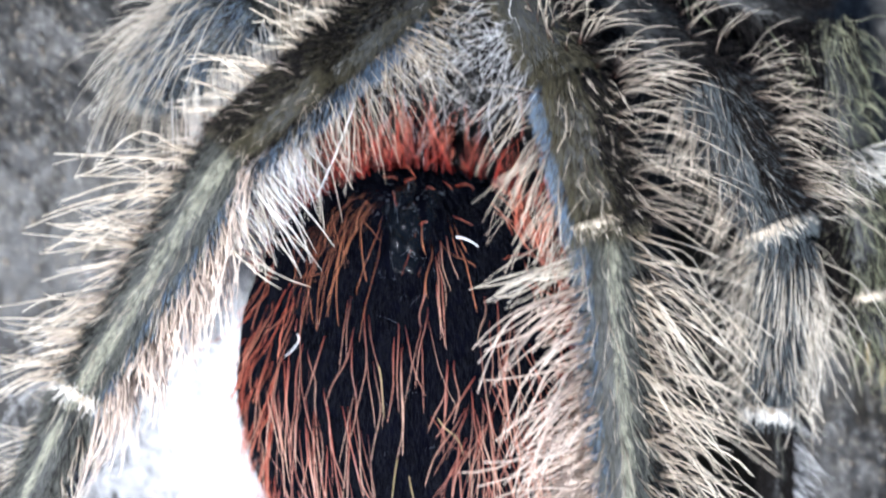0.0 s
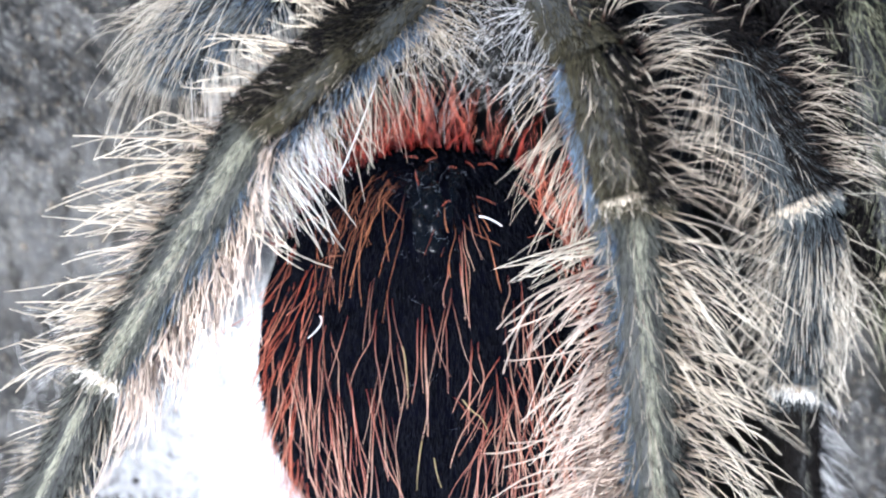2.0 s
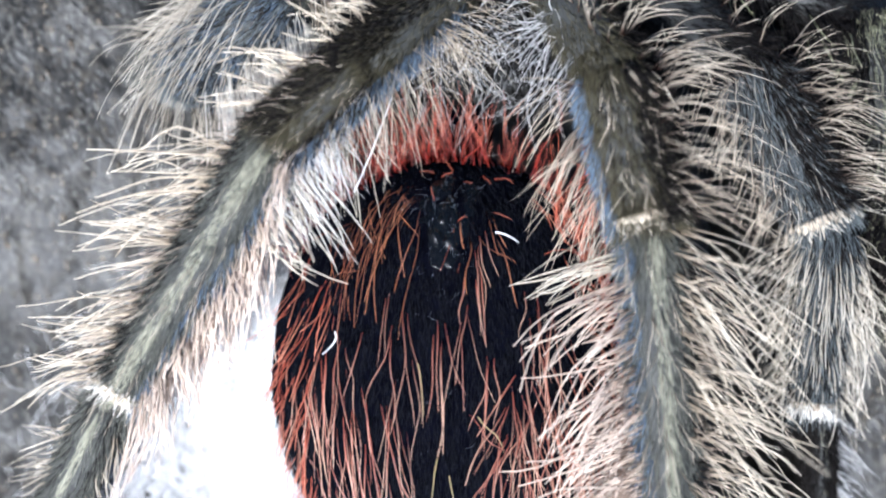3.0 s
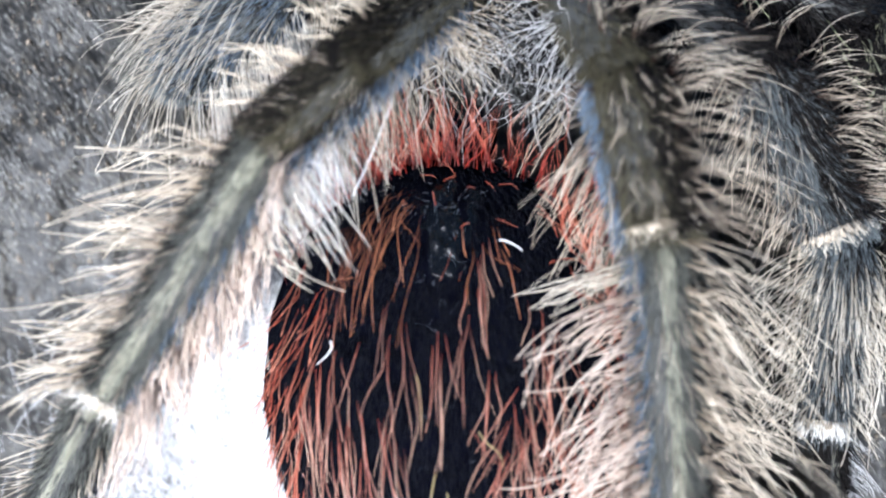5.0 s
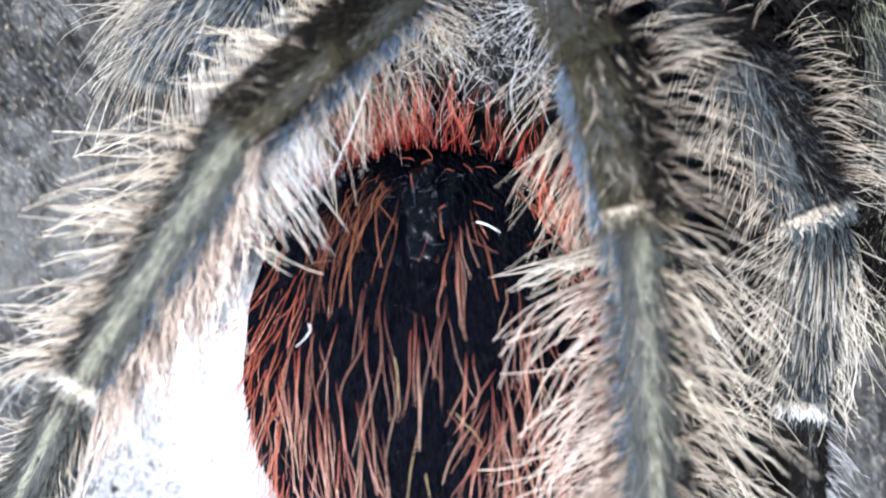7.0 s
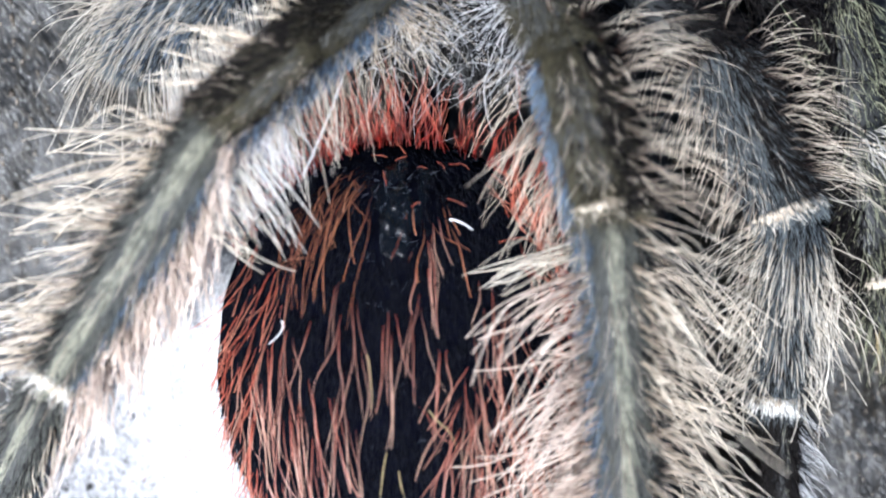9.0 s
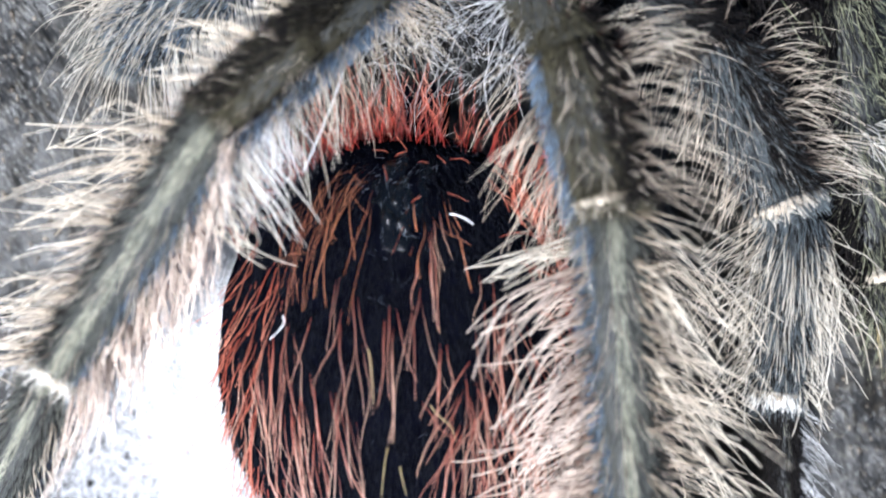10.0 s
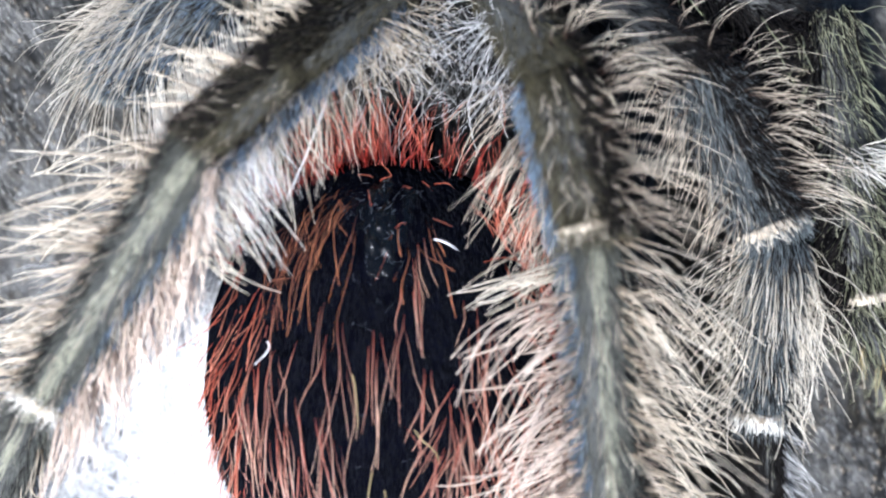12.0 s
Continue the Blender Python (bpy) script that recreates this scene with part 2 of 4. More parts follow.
def tube(name, p0, p1, r0, r1, material, bulge=0.08, rings=16, around=22, flat=1.0):
    """A leg segment: a tapered, slightly swollen limb with rounded ends and an uneven surface."""
    p0, p1 = np.array(p0, float), np.array(p1, float)
    d, sd, up = axes(p0, p1)
    ss = np.sin(np.linspace(-np.pi / 2, np.pi / 2, rings)) * 0.5 + 0.5
    v = []
    for s in ss:
        r = (r0 + (r1 - r0) * s) * (1 + bulge * math.sin(math.pi * s)) * max(0.05, (1 - (2 * s - 1) ** 10) ** 0.5)
        for k in range(around):
            an = 2 * math.pi * k / around
            w = 1 + 0.05 * noise.noise(Vector((p0[0] + math.cos(an), p0[1] + math.sin(an), 5 * s)))
            v.append((p0 + (p1 - p0) * s + (sd * math.sin(an) + up * math.cos(an) * flat) * r * w) * MM)
    idx = np.arange(rings * around).reshape(rings, around)
    q = np.stack([idx[:-1], idx[1:], np.roll(idx[1:], -1, 1), np.roll(idx[:-1], -1, 1)], -1)
    me = quads_mesh(name, v, q.reshape(-1, 4), material)
    bm = bmesh.new()
    bm.from_mesh(me)
    bmesh.ops.holes_fill(bm, edges=[e for e in bm.edges if e.is_boundary])
    bm.to_mesh(me)
    bm.free()
    return me


def axes(p0, p1):
    d = unit(np.subtract(p1, p0).astype(float))
    sd = unit(np.cross(d, (0, 0, 1.0)))
    return d, sd, np.cross(sd, d)


class Segment:
    """One limb segment with its cuticle and the hair that grows on it."""

    def __init__(self, name, p0, p1, r0, r1, parent, label, material=None, flat=1.0):
        self.name, self.p0, self.p1, self.r0, self.r1, self.flat = name, np.array(p0, float), np.array(p1, float), r0, r1, flat
        self.ob = part(name, tube(name, p0, p1, r0, r1, material or M_LEG, flat=flat), parent, label)

    def grow(self, name, n, phi, s, out, distal, up, length, bend, radius, material, segs=5, wave=0.04, jitter=0.12, label="", both=False, clump=0.0, sweep=(0, 0, 0)):
        """n hairs at angles phi (degrees from the top, + to the picture's left of a leg that points back) and stretch s of the segment;
        first way: out, distal (at the near and the far end), up; bend: the same three; length: least, most and how it changes to the far end."""
        d, sd, upv = axes(self.p0, self.p1)
        a = np.radians(rng.uniform(*phi, n))
        if both:
            a *= rng.choice([-1, 1], n)
        t = rng.uniform(*s, n)[:, None]
        o = np.sin(a)[:, None] * sd + np.cos(a)[:, None] * upv * self.flat
        r = self.r0 + (self.r1 - self.r0) * t
        root = self.p0 + (self.p1 - self.p0) * t + o * r * 0.97
        z = np.array((0, 0, 1.0))
        if isinstance(distal, tuple):
            distal = distal[0] + (distal[1] - distal[0]) * t
        way = out * o + distal * d + up * z
        be = (bend[0] * o + bend[1] * d + bend[2] * z) * rng.uniform(0.2, 1.6, (n, 1))
        le = rng.uniform(*length[:2], n)
        if len(length) > 2:
            le = le * (1 + (length[2] - 1) * t[:, 0])
        be = be + np.array(sweep) * rng.uniform(0.4, 1.5, (n, 1))
        if clump:
            # neighbours gather into locks that share a way and a bend
            key = (t[:, 0] * self.size() / clump).astype(int) * 7 + ((a + 4) / 0.7).astype(int)
            shared = rng.normal(0, 1, (key.max() + 1, 7))
            way = way + shared[key, :3] * jitter * 1.1 + rng.normal(0, jitter * 0.45, (n, 3))
            be = be + shared[key, 3:6] * 0.13 + rng.normal(0, 0.05, (n, 3))
            le = le * np.clip(1 + 0.18 * shared[key, 6], 0.5, 1.4)
        else:
            way = way + rng.normal(0, jitter, (n, 3))
        blunt = 0.4 if clump else 0.2
        part(name, hairs(name, root, way, be, le, radius * rng.uniform(0.7, 1.2, n), material, segs + (2 if clump else 0), wave * (1.5 if clump else 1), blunt), self.ob, label, "stuff")

    def size(self):
        return float(np.linalg.norm(self.p1 - self.p0))

    def coat(self, n, material=None, stripe=0.0, length=(0.8, 2.1), radius=0.035, side_mat=None):
        """Short lying hair all over, with a pale stripe along the top where there is one."""
        self.grow("under_hair", n, (-125, 125), (0, 1), 0.36, 1, 0, length, (-0.1, 0, 0), radius, material or H_COAT, 3, 0.03, 0.2)
        if stripe:
            self.grow("stripe_hair", int(n * 0.22), (-stripe, stripe), (0.02, 0.98), 0.25, 1, 0, length, (-0.1, 0, 0), radius, H_STRIPE, 3, 0.03, 0.12)

    def fuzz(self, n, material, length=(1.5, 4.5)):
        """Fine thin hair between the setae on both sides."""
        self.grow("fine_hair", n, (40, 125), (0.0, 1), 0.85, 0.5, 0.0, length, (0, 0.2, -0.1), 0.032, material, 4, 0.06, 0.25, both=True)

    def cuff(self, n=120, proud=0.4, long=0.7, hair=0.05, rim=True, spread=0.35, bright=False):
        """The pale rim at the far end, with its fringe."""
        d, sd, up = axes(self.p0, self.p1)
        r = self.r1 + proud
        if rim:
            part("joint_rim", tube("joint_rim", self.p1 - d * long, self.p1 + d * 0.2, r * 0.97, r * 0.92, M_RING, 0.05, 10), self.ob, "pale cream rim of the joint")
        r1, self.r1 = self.r1, r * 0.96
        self.grow("rim_hair", n, (-110, 110), (0.95, 1.0), spread, 1, 0, (0.5, 1.2), (0, 0, -0.1), hair, H_RIM if bright else H_CREAM, 3, 0.05, 0.25)
        self.r1 = r1


# ---- ground ----
def shade_slot_depth(x, y):
    """How far down the slot goes that is added to hold shade, in millimetres."""
    mid = 25.2 + 0.8 * noise.noise(Vector((0, y * 0.12, 5)))
    along = min(1.0, max(0.0, (12 - y) / 14)) * min(1.0, max(0.0, (y + 70) / 20))
    return 46.0 * along * math.exp(-(((x - mid) / 3.5) ** 8))


def bark_height(x, y):
    """Height of the bark in millimetres: rolling relief, streaks, and one deep slot added for shade."""
    h = 0.9 * noise.fractal(Vector((x * 0.16, y * 0.07, 0)), 0.9, 2.0, 4) + 0.35 * noise.noise(Vector((x * 0.9, y * 0.35, 3)))
    left = min(1.0, max(0.0, (-x - 13) / 13)) * min(1.0, max(0.0, (y + 6) / 16))
    beyond = min(1.0, max(0.0, (x - 26.5) / 3.0)) * min(1.0, max(0.0, (14 - y) / 14))
    return h + 4.0 * left * left * (3 - 2 * left) + 2.6 * beyond - 0.6 - shade_slot_depth(x, y)


def build_ground():
    near = np.arange(-44, 44.1, 0.45)
    far = 44 * 1.28 ** np.arange(1, 18)
    g = np.concatenate([-far[::-1], near, far])
    n = len(g)
    # the added slot slants under the bark beyond it, so that its floor stays dark
    v = [((x + 0.26 * shade_slot_depth(x, y)) * MM, y * MM, bark_height(x, y) * MM) for y in g for x in g]
    idx = np.arange(n * n).reshape(n, n)
    q = np.stack([idx[:-1, :-1], idx[:-1, 1:], idx[1:, 1:], idx[1:, :-1]], -1).reshape(-1, 4)
    me = quads_mesh("ground", v, q, M_GROUND)
    return tagged(new("ground", me), "weathered grey bark with fine streaks and a deep slot added for shade", "ground", kind="structure")


def build_grit(ground):
    """Loose grains and flakes of bark on the open ground, each a small uneven pyramid."""
    reseed(19)
    n = 6500
    left = rng.uniform(0, 1, n) < 0.75
    x, y = np.where(left, rng.uniform(-43, -15, n), rng.uniform(24, 43, n)), np.where(left, rng.uniform(-32, 32, n), rng.uniform(-40, 4, n))
    keep = np.array([shade_slot_depth(a, b) < 1.0 for a, b in zip(x, y)])
    x, y = x[keep], y[keep]
    n = len(x)
    base = np.stack([x, y, [bark_height(a, b) for a, b in zip(x, y)]], -1)
    size = 0.06 + 0.26 * rng.uniform(0, 1, n) ** 3
    turn = rng.uniform(0, 6.28, (n, 1)) + np.arange(4) * math.pi / 2 + rng.normal(0, 0.3, (n, 4))
    far = size[:, None] * rng.uniform(0.6, 1.5, (n, 4))
    foot = base[:, None] + np.stack([far * np.cos(turn) * 0.8, far * np.sin(turn) * 1.2, 0 * far - 0.08], -1)
    top = base + np.stack([rng.normal(0, 0.2, n) * size, rng.normal(0, 0.2, n) * size, size * rng.uniform(0.3, 0.9, n)], -1)
    v = np.concatenate([foot, top[:, None]], 1) * MM
    idx = np.arange(n * 5).reshape(n, 5)
    k = np.arange(4)
    tris = np.stack([idx[:, k], idx[:, (k + 1) % 4], np.repeat(idx[:, 4:], 4, 1)], -1)
    part("bark_grit", quads_mesh("bark_grit", v.reshape(-1, 3), idx[:, [3, 2, 1, 0]], M_GRIT, tris.reshape(-1, 3)), ground, "loose brown and pale bark grains", "stuff")


build_grit(build_ground())


# ---- the tarantula ----
spider = tagged(new("tarantula"), "large hairy black tarantula with red abdomen hair resting on grey bark", "spider")


def build_abdomen():
    reseed(11)
    c, ax = np.array((0.0, -9.5, 6.6)), np.array((13.6, 16.8, 6.4))
    rear_long = 16.2 / 16.8
    rings, around = 40, 56
    v = []

    def full(p):
        """The unit shape, wider at the shoulders than behind, and a little shorter behind."""
        return p * np.stack([1 + 0.05 * p[..., 1] - 0.07 * np.minimum(p[..., 1], 0) ** 2, np.where(p[..., 1] < 0, rear_long, 1.0), 1 + 0 * p[..., 1]], -1)

    for i in range(rings + 1):
        th = math.pi * i / rings
        for k in range(around):
            ph = 2 * math.pi * k / around
            p = np.array((math.sin(th) * math.cos(ph), math.cos(th), math.sin(th) * math.sin(ph)))
            w = 1 + 0.02 * noise.noise(Vector(p * 4))
            v.append((c + full(p) * ax * w) * MM)
    idx = np.arange((rings + 1) * around).reshape(rings + 1, around)
    q = np.stack([idx[:-1], np.roll(idx[:-1], -1, 1), np.roll(idx[1:], -1, 1), idx[1:]], -1)
    ob = part("abdomen", quads_mesh("abdomen", v, q.reshape(-1, 4), M_ABD), spider, "velvet black abdomen with long rust red setae")

    def on(u, w):
        """Points and normals of the upper half: u across and w along, from the front edge (1) over the bald patch to the rear."""
        w = w * 1.286 - 0.29
        u = u * 1.02
        k = np.maximum(1.0, np.hypot(u, w) / 0.995)
        u, w = u / k, w / k
        z = np.sqrt(np.maximum(0.0, 1 - u**2 - w**2))
        p = np.stack([u, w, z], -1)
        return c + full(p) * ax, unit(p / ax)

    def disc(n, lo=0.0, hi=1.0):
        r, a = np.sqrt(rng.uniform(lo**2, hi**2, n)), rng.uniform(0, 2 * np.pi, n)
        return r * np.cos(a), r * np.sin(a)

    rear = np.array((0, -1.0, 0))

    def lay(nn):
        """The way to the rear along the skin."""
        return unit(rear - (nn @ rear)[:, None] * nn)

    def above(x, y):
        """The skin point straight over (x, y) of the plan, and its normal."""
        q = np.stack([(x - c[0]) / ax[0], (y - c[1]) / np.where(y < c[1], ax[1] * rear_long, ax[1])], -1)
        q = q / np.maximum(1.0, np.linalg.norm(q, axis=-1, keepdims=True) / 0.98)
        q = np.concatenate([q, np.sqrt(np.maximum(0.0, 1 - (q**2).sum(-1, keepdims=True)))], -1)
        return c + full(q) * ax, unit(q / ax)

    # velvet, thin on a bald patch in front
    def bald(x, y):
        return ((x + 0.4) / 3.0) ** 2 + ((y - 2.4) / 4.4) ** 2 + 0.5 * np.array([noise.noise(Vector((0.9 * a, 0.9 * b, 6))) for a, b in zip(x, y)])

    p, nn = on(*disc(17000))
    keep = bald(p[:, 0], p[:, 1]) + rng.normal(0, 0.25, len(p)) > 0.55
    p, nn = p[keep], nn[keep]
    part("velvet", hairs("velvet", p, 0.35 * nn + lay(nn) + rng.normal(0, 0.2, p.shape), nn * 0, rng.uniform(0.5, 1.1, len(p)), 0.032, H_BLACK, 2), ob, "", "stuff")
    # long setae that lie back, in loose bunches of a few: place, length, lean
    bunches = np.array((
        (-4.3, -3.2, 4.4, -0.05), (-7.7, -4.2, 7.0, -0.05), (-6.4, -5.7, 5.5, -0.3), (-3.1, -6.2, 6.2, 0.1), (-3.8, -6.9, 6.5, -0.12),
        (-4.6, -11.9, 6.0, 0.0), (-0.8, -6.2, 6.2, 0.0), (0.7, -4.9, 5.5, -0.2), (1.8, 0.5, 3.2, 0.05), (1.3, -2.0, 4.3, 0.0),
        (2.2, -0.7, 3.5, 0.1), (1.0, -6.4, 7.0, 0.08), (2.8, -7.9, 4.5, -0.05), (1.3, -11.4, 3.6, 1.0), (4.3, -9.7, 3.5, -0.6),
        (3.8, -12.1, 5.5, -0.6), (5.8, -3.7, 4.3, 0.0), (7.0, -4.5, 7.0, -0.07), (-9.2, -7.4, 7.0, 0.0), (-7.6, -11.4, 6.5, 0.0),
        (-6.1, -12.4, 6.0, 0.1), (-10.4, -10.2, 6.0, 0.2), (5.4, -11.0, 6.5, -0.45)))
    rear_n = 38
    rear_x = rng.choice([-1.0, 1.0], rear_n) * 10 * rng.uniform(0.1, 1, rear_n) ** 0.6
    bunches = np.concatenate([bunches, np.stack([rear_x, rng.uniform(-22, -11.5, rear_n), rng.uniform(4.5, 7.5, rear_n), -0.03 * rear_x], -1)])
    many = rng.integers(2, 6, len(bunches))
    many[[2, 7, 10, 13]] = 1
    many[-rear_n:] = rng.integers(1, 3, rear_n)
    b = np.repeat(bunches, many, 0)
    n = len(b)
    p, nn = above(b[:, 0] + rng.normal(0, 0.28, n), b[:, 1] + rng.normal(0, 1.1, n))
    way = lay(nn) + 0.1 * nn + np.stack([b[:, 3] + rng.normal(0, 0.07, n), 0 * b[:, 0], 0 * b[:, 0]], -1)
    part("long_setae", hairs("long_setae", p + 0.25 * nn, way, rng.normal(0, 0.06, (n, 3)) - nn * 0.06, b[:, 2] * rng.uniform(0.8, 1.35, n), rng.uniform(0.022, 0.05, n), H_RUST, 11, 0.045, 0.35, 0.35), ob, "long rust red setae lying back", "stuff")
    # tuft that sweeps out from one side of the bald front patch and turns back
    n = 54
    t = rng.uniform(0, 1, n)
    p, nn = above(-1.7 - 4.6 * t + rng.normal(0, 0.35, n), 4.2 - 2.0 * t**1.5 + rng.normal(0, 0.5, n))
    out = rng.uniform(0.2, 1.7, n)
    way = lay(nn) * (0.35 + 0.5 * t[:, None]) + 0.15 * nn + np.stack([-out, 0 * t, 0 * t], -1) + rng.normal(0, 0.07, (n, 3))
    bend = np.stack([0.45 * out, -0.55 - 0.1 * t, 0 * t], -1) + rng.normal(0, 0.14, (n, 3)) - nn * 0.12
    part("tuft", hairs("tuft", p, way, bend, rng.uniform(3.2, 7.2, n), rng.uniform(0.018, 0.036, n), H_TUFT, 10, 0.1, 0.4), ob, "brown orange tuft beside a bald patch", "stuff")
    n = 9
    p, nn = above(rng.choice([1.0, 1.6, 3.0], n) + rng.normal(0, 0.35, n), rng.normal(2.0, 0.8, n))
    part("tuft", hairs("tuft", p, lay(nn) + 0.12 * nn + np.stack([rng.normal(0.1, 0.2, n), 0 * p[:, 0], 0 * p[:, 0]], -1), rng.normal(0, 0.12, (n, 3)) - nn * 0.1, rng.uniform(2.5, 5, n), rng.uniform(0.03, 0.045, n), H_TUFT, 9, 0.07, 0.5), ob, "brown orange hair beside a bald patch", "stuff")
    # red fringe over the front, upright and thick in the middle, thin on the shoulders
    n = 390
    a = np.radians(np.concatenate([rng.normal(104, 17, n // 2), rng.uniform(95, 152, n // 4), rng.uniform(38, 100, n - n // 2 - n // 4)]).clip(34, 153))
    rr = 1.0 - 0.05 * rng.uniform(0, 1, n) ** 1.5
    q = np.stack([rr * np.cos(a), rr * np.sin(a), np.sqrt(1 - rr**2)], -1)
    p, nn = c + full(q) * ax, unit(q / ax)
    rad = np.stack([0.85 * np.cos(a), np.sin(a), 0 * a], -1)
    lock = rng.normal(0, 0.2, (80, 3))[(np.degrees(a) / 1.9).astype(int)]
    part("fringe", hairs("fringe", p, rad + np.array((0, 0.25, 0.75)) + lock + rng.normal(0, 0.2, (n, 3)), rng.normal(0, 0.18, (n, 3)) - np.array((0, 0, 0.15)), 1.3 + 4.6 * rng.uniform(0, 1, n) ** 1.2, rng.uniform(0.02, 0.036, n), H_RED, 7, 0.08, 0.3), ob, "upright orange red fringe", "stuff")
    # salmon hair on the shoulder beside the hind leg
    n = 150
    a = np.radians(rng.uniform(-2, 55, n))
    rr = rng.uniform(0.9, 1.0, n)
    p, nn = on(rr * np.cos(a), rr * np.sin(a))
    way = np.stack([rng.normal(-0.1, 0.35, n), rng.normal(0.8, 0.35, n), rng.uniform(0.3, 0.9, n)], -1)
    part("shoulder_hair", hairs("shoulder_hair", p, way, rng.normal(0, 0.2, (n, 3)), rng.uniform(2.5, 6.0, n), 0.036, H_SALMON, 6, 0.07, 0.4), ob, "salmon shoulder hair", "stuff")
    # rust hair along both flanks
    n = 230
    a = np.radians(np.concatenate([rng.uniform(138, 250, n // 2 + 40), rng.uniform(-70, 50, n - n // 2 - 40)]))
    rr = rng.uniform(0.74, 0.99, n)
    p, nn = on(rr * np.cos(a), rr * np.sin(a))
    rad = np.stack([np.cos(a), 0 * a, 0 * a], -1)
    part("flank_hair", hairs("flank_hair", p, 0.2 * rad + 0.95 * lay(nn) + 0.2 * nn + rng.normal(0, 0.17, (n, 3)), rng.normal(0, 0.1, (n, 3)), rng.uniform(2.0, 5.5, n), 0.042, H_SALMON, 6, 0.05, 0.5), ob, "", "stuff")
    # more long setae low on the flank beside the hind leg
    n = 165
    u, w = rng.uniform(0.3, 0.86, n), rng.uniform(-0.6, 0.4, n)
    k = np.maximum(1, np.hypot(u, w) / 0.97)
    p, nn = on(u / k, w / k)
    way = lay(nn) + rng.uniform(0.2, 0.6, (n, 1)) * nn + np.stack([0.1 - 0.35 * (w < -0.2), 0 * u, 0 * u], -1) + rng.normal(0, 0.13, (n, 3))
    part("flank_setae", hairs("flank_setae", p, way, rng.normal(0, 0.1, (n, 3)) - nn * 0.1, rng.uniform(5, 10, n), rng.uniform(0.03, 0.05, n), H_RUST, 10, 0.05, 0.35, 0.35), ob, "", "stuff")
    # and on the open flank
    n = 56
    u, w = rng.uniform(-0.93, -0.5, n), rng.uniform(-0.5, 0.42, n)
    k = np.maximum(1, np.hypot(u, w) / 0.97)
    p, nn = on(u / k, w / k)
    way = lay(nn) + 0.18 * nn + np.stack([0.08 + 0 * u, 0 * u, 0 * u], -1) + rng.normal(0, 0.1, (n, 3))
    part("flank_setae", hairs("flank_setae", p, way, rng.normal(0, 0.08, (n, 3)) - nn * 0.1, rng.uniform(4, 8, n), rng.uniform(0.032, 0.052, n), H_RUST, 10, 0.045, 0.35, 0.35), ob, "", "stuff")
    # a few stray pale hairs and two curled ones
    for u, w, lean, long in ((-0.17, 0.30, 0.3, 3.2), (-0.08, -0.02, -0.25, 3.6), (-0.02, -0.08, 0.1, 2.4), (0.13, 0.12, 0.7, 3.4)):
        p, nn = on(np.array((u,)), np.array((w,)))
        way = lay(nn) + 0.15 * nn + np.array((lean, 0, 0))
        part("stray_hair", hairs("stray_hair", p + nn * 0.4, way, rng.normal(0, 0.12, (1, 3)), long, 0.045, H_YELLOW, 6, 0.05), ob, "straw yellow stray hair")
    for u, w, way, bend in ((-0.585, 0.40, (0.6, -0.9, 0.1), (-1.1, -0.2, 0)), (0.22, 0.72, (1.0, 0.1, 0.1), (0.1, -0.6, 0))):
        p, nn = on(np.array((u,)), np.array((w,)))
        part("curled_hair", hairs("curled_hair", p + nn * 0.5, np.array((way,)), np.array((bend,)), 1.5, 0.07, H_WEB, 8, 0.05, 0.6), ob, "white curled loose hair")
    for u, w, turn in ((-0.15, 0.93, 0.0), (-0.04, 0.91, 1.2), (0.07, 0.89, 0.3), (0.16, 0.91, -0.5), (0.22, 0.90, 0.2), (0.21, 0.79, -0.3), (0.04, 0.76, 1.0), (-0.08, 0.83, 1.4)):
        p, nn = on(np.array((u,)), np.array((w,)))
        part("short_hair", hairs("short_hair", p + nn * 0.3, np.array(((math.cos(turn), math.sin(turn), 0.15),)), rng.normal(0, 0.35, (1, 3)), rng.uniform(0.9, 1.6), 0.026, H_SALMON, 6, 0.12, 0.5), ob, "short orange loose hair")
    # wrinkled, faintly glossy skin of the bald patch
    nu, nv = 44, 64
    gu, gv = np.meshgrid(np.linspace(-1, 1, nu), np.linspace(-1, 1, nv))
    x, y = -0.3 + 2.5 * gu.ravel() * (0.75 + 0.25 * gv.ravel()), 2.1 + 4.3 * gv.ravel()
    p, nn = above(x, y)
    ragged = np.array([noise.noise(Vector((0.8 * a, 0.6 * b, 14))) + 0.5 * noise.noise(Vector((2.0 * a, 1.6 * b, 5))) for a, b in zip(x, y)])
    edge = np.clip(0.7 - (gu.ravel() ** 2 + gv.ravel() ** 2) + 0.8 * ragged, -0.6, 1)
    fold = np.array([abs(noise.noise(Vector((0.8 * a + 0.3 * b, 0.7 * b - 0.3 * a, 3)))) + 0.45 * abs(noise.noise(Vector((2.2 * a, 2.0 * b, 8)))) for a, b in zip(x, y)])
    p = p + nn * (0.3 * np.clip(edge, -0.4, 0.25) + 0.7 * (fold - 0.2) * np.clip(edge, 0, 1))[:, None]
    idx = np.arange(nu * nv).reshape(nv, nu)
    q = np.stack([idx[:-1, :-1], idx[:-1, 1:], idx[1:, 1:], idx[1:, :-1]], -1)
    part("bald_patch", quads_mesh("bald_patch", p * MM, q.reshape(-1, 4), M_BALD), ob, "wrinkled glossy black skin of a bald patch")
    # short grey tangle on the bald patch; its pale flecks also stand in for glints
    n = 90
    p, nn = on(rng.normal(-0.04, 0.1, n), rng.choice([0.87, 0.8, 0.62, 0.5, 0.2, 0.0], n, p=[0.28, 0.28, 0.18, 0.12, 0.07, 0.07]) + rng.normal(0, 0.035, n))
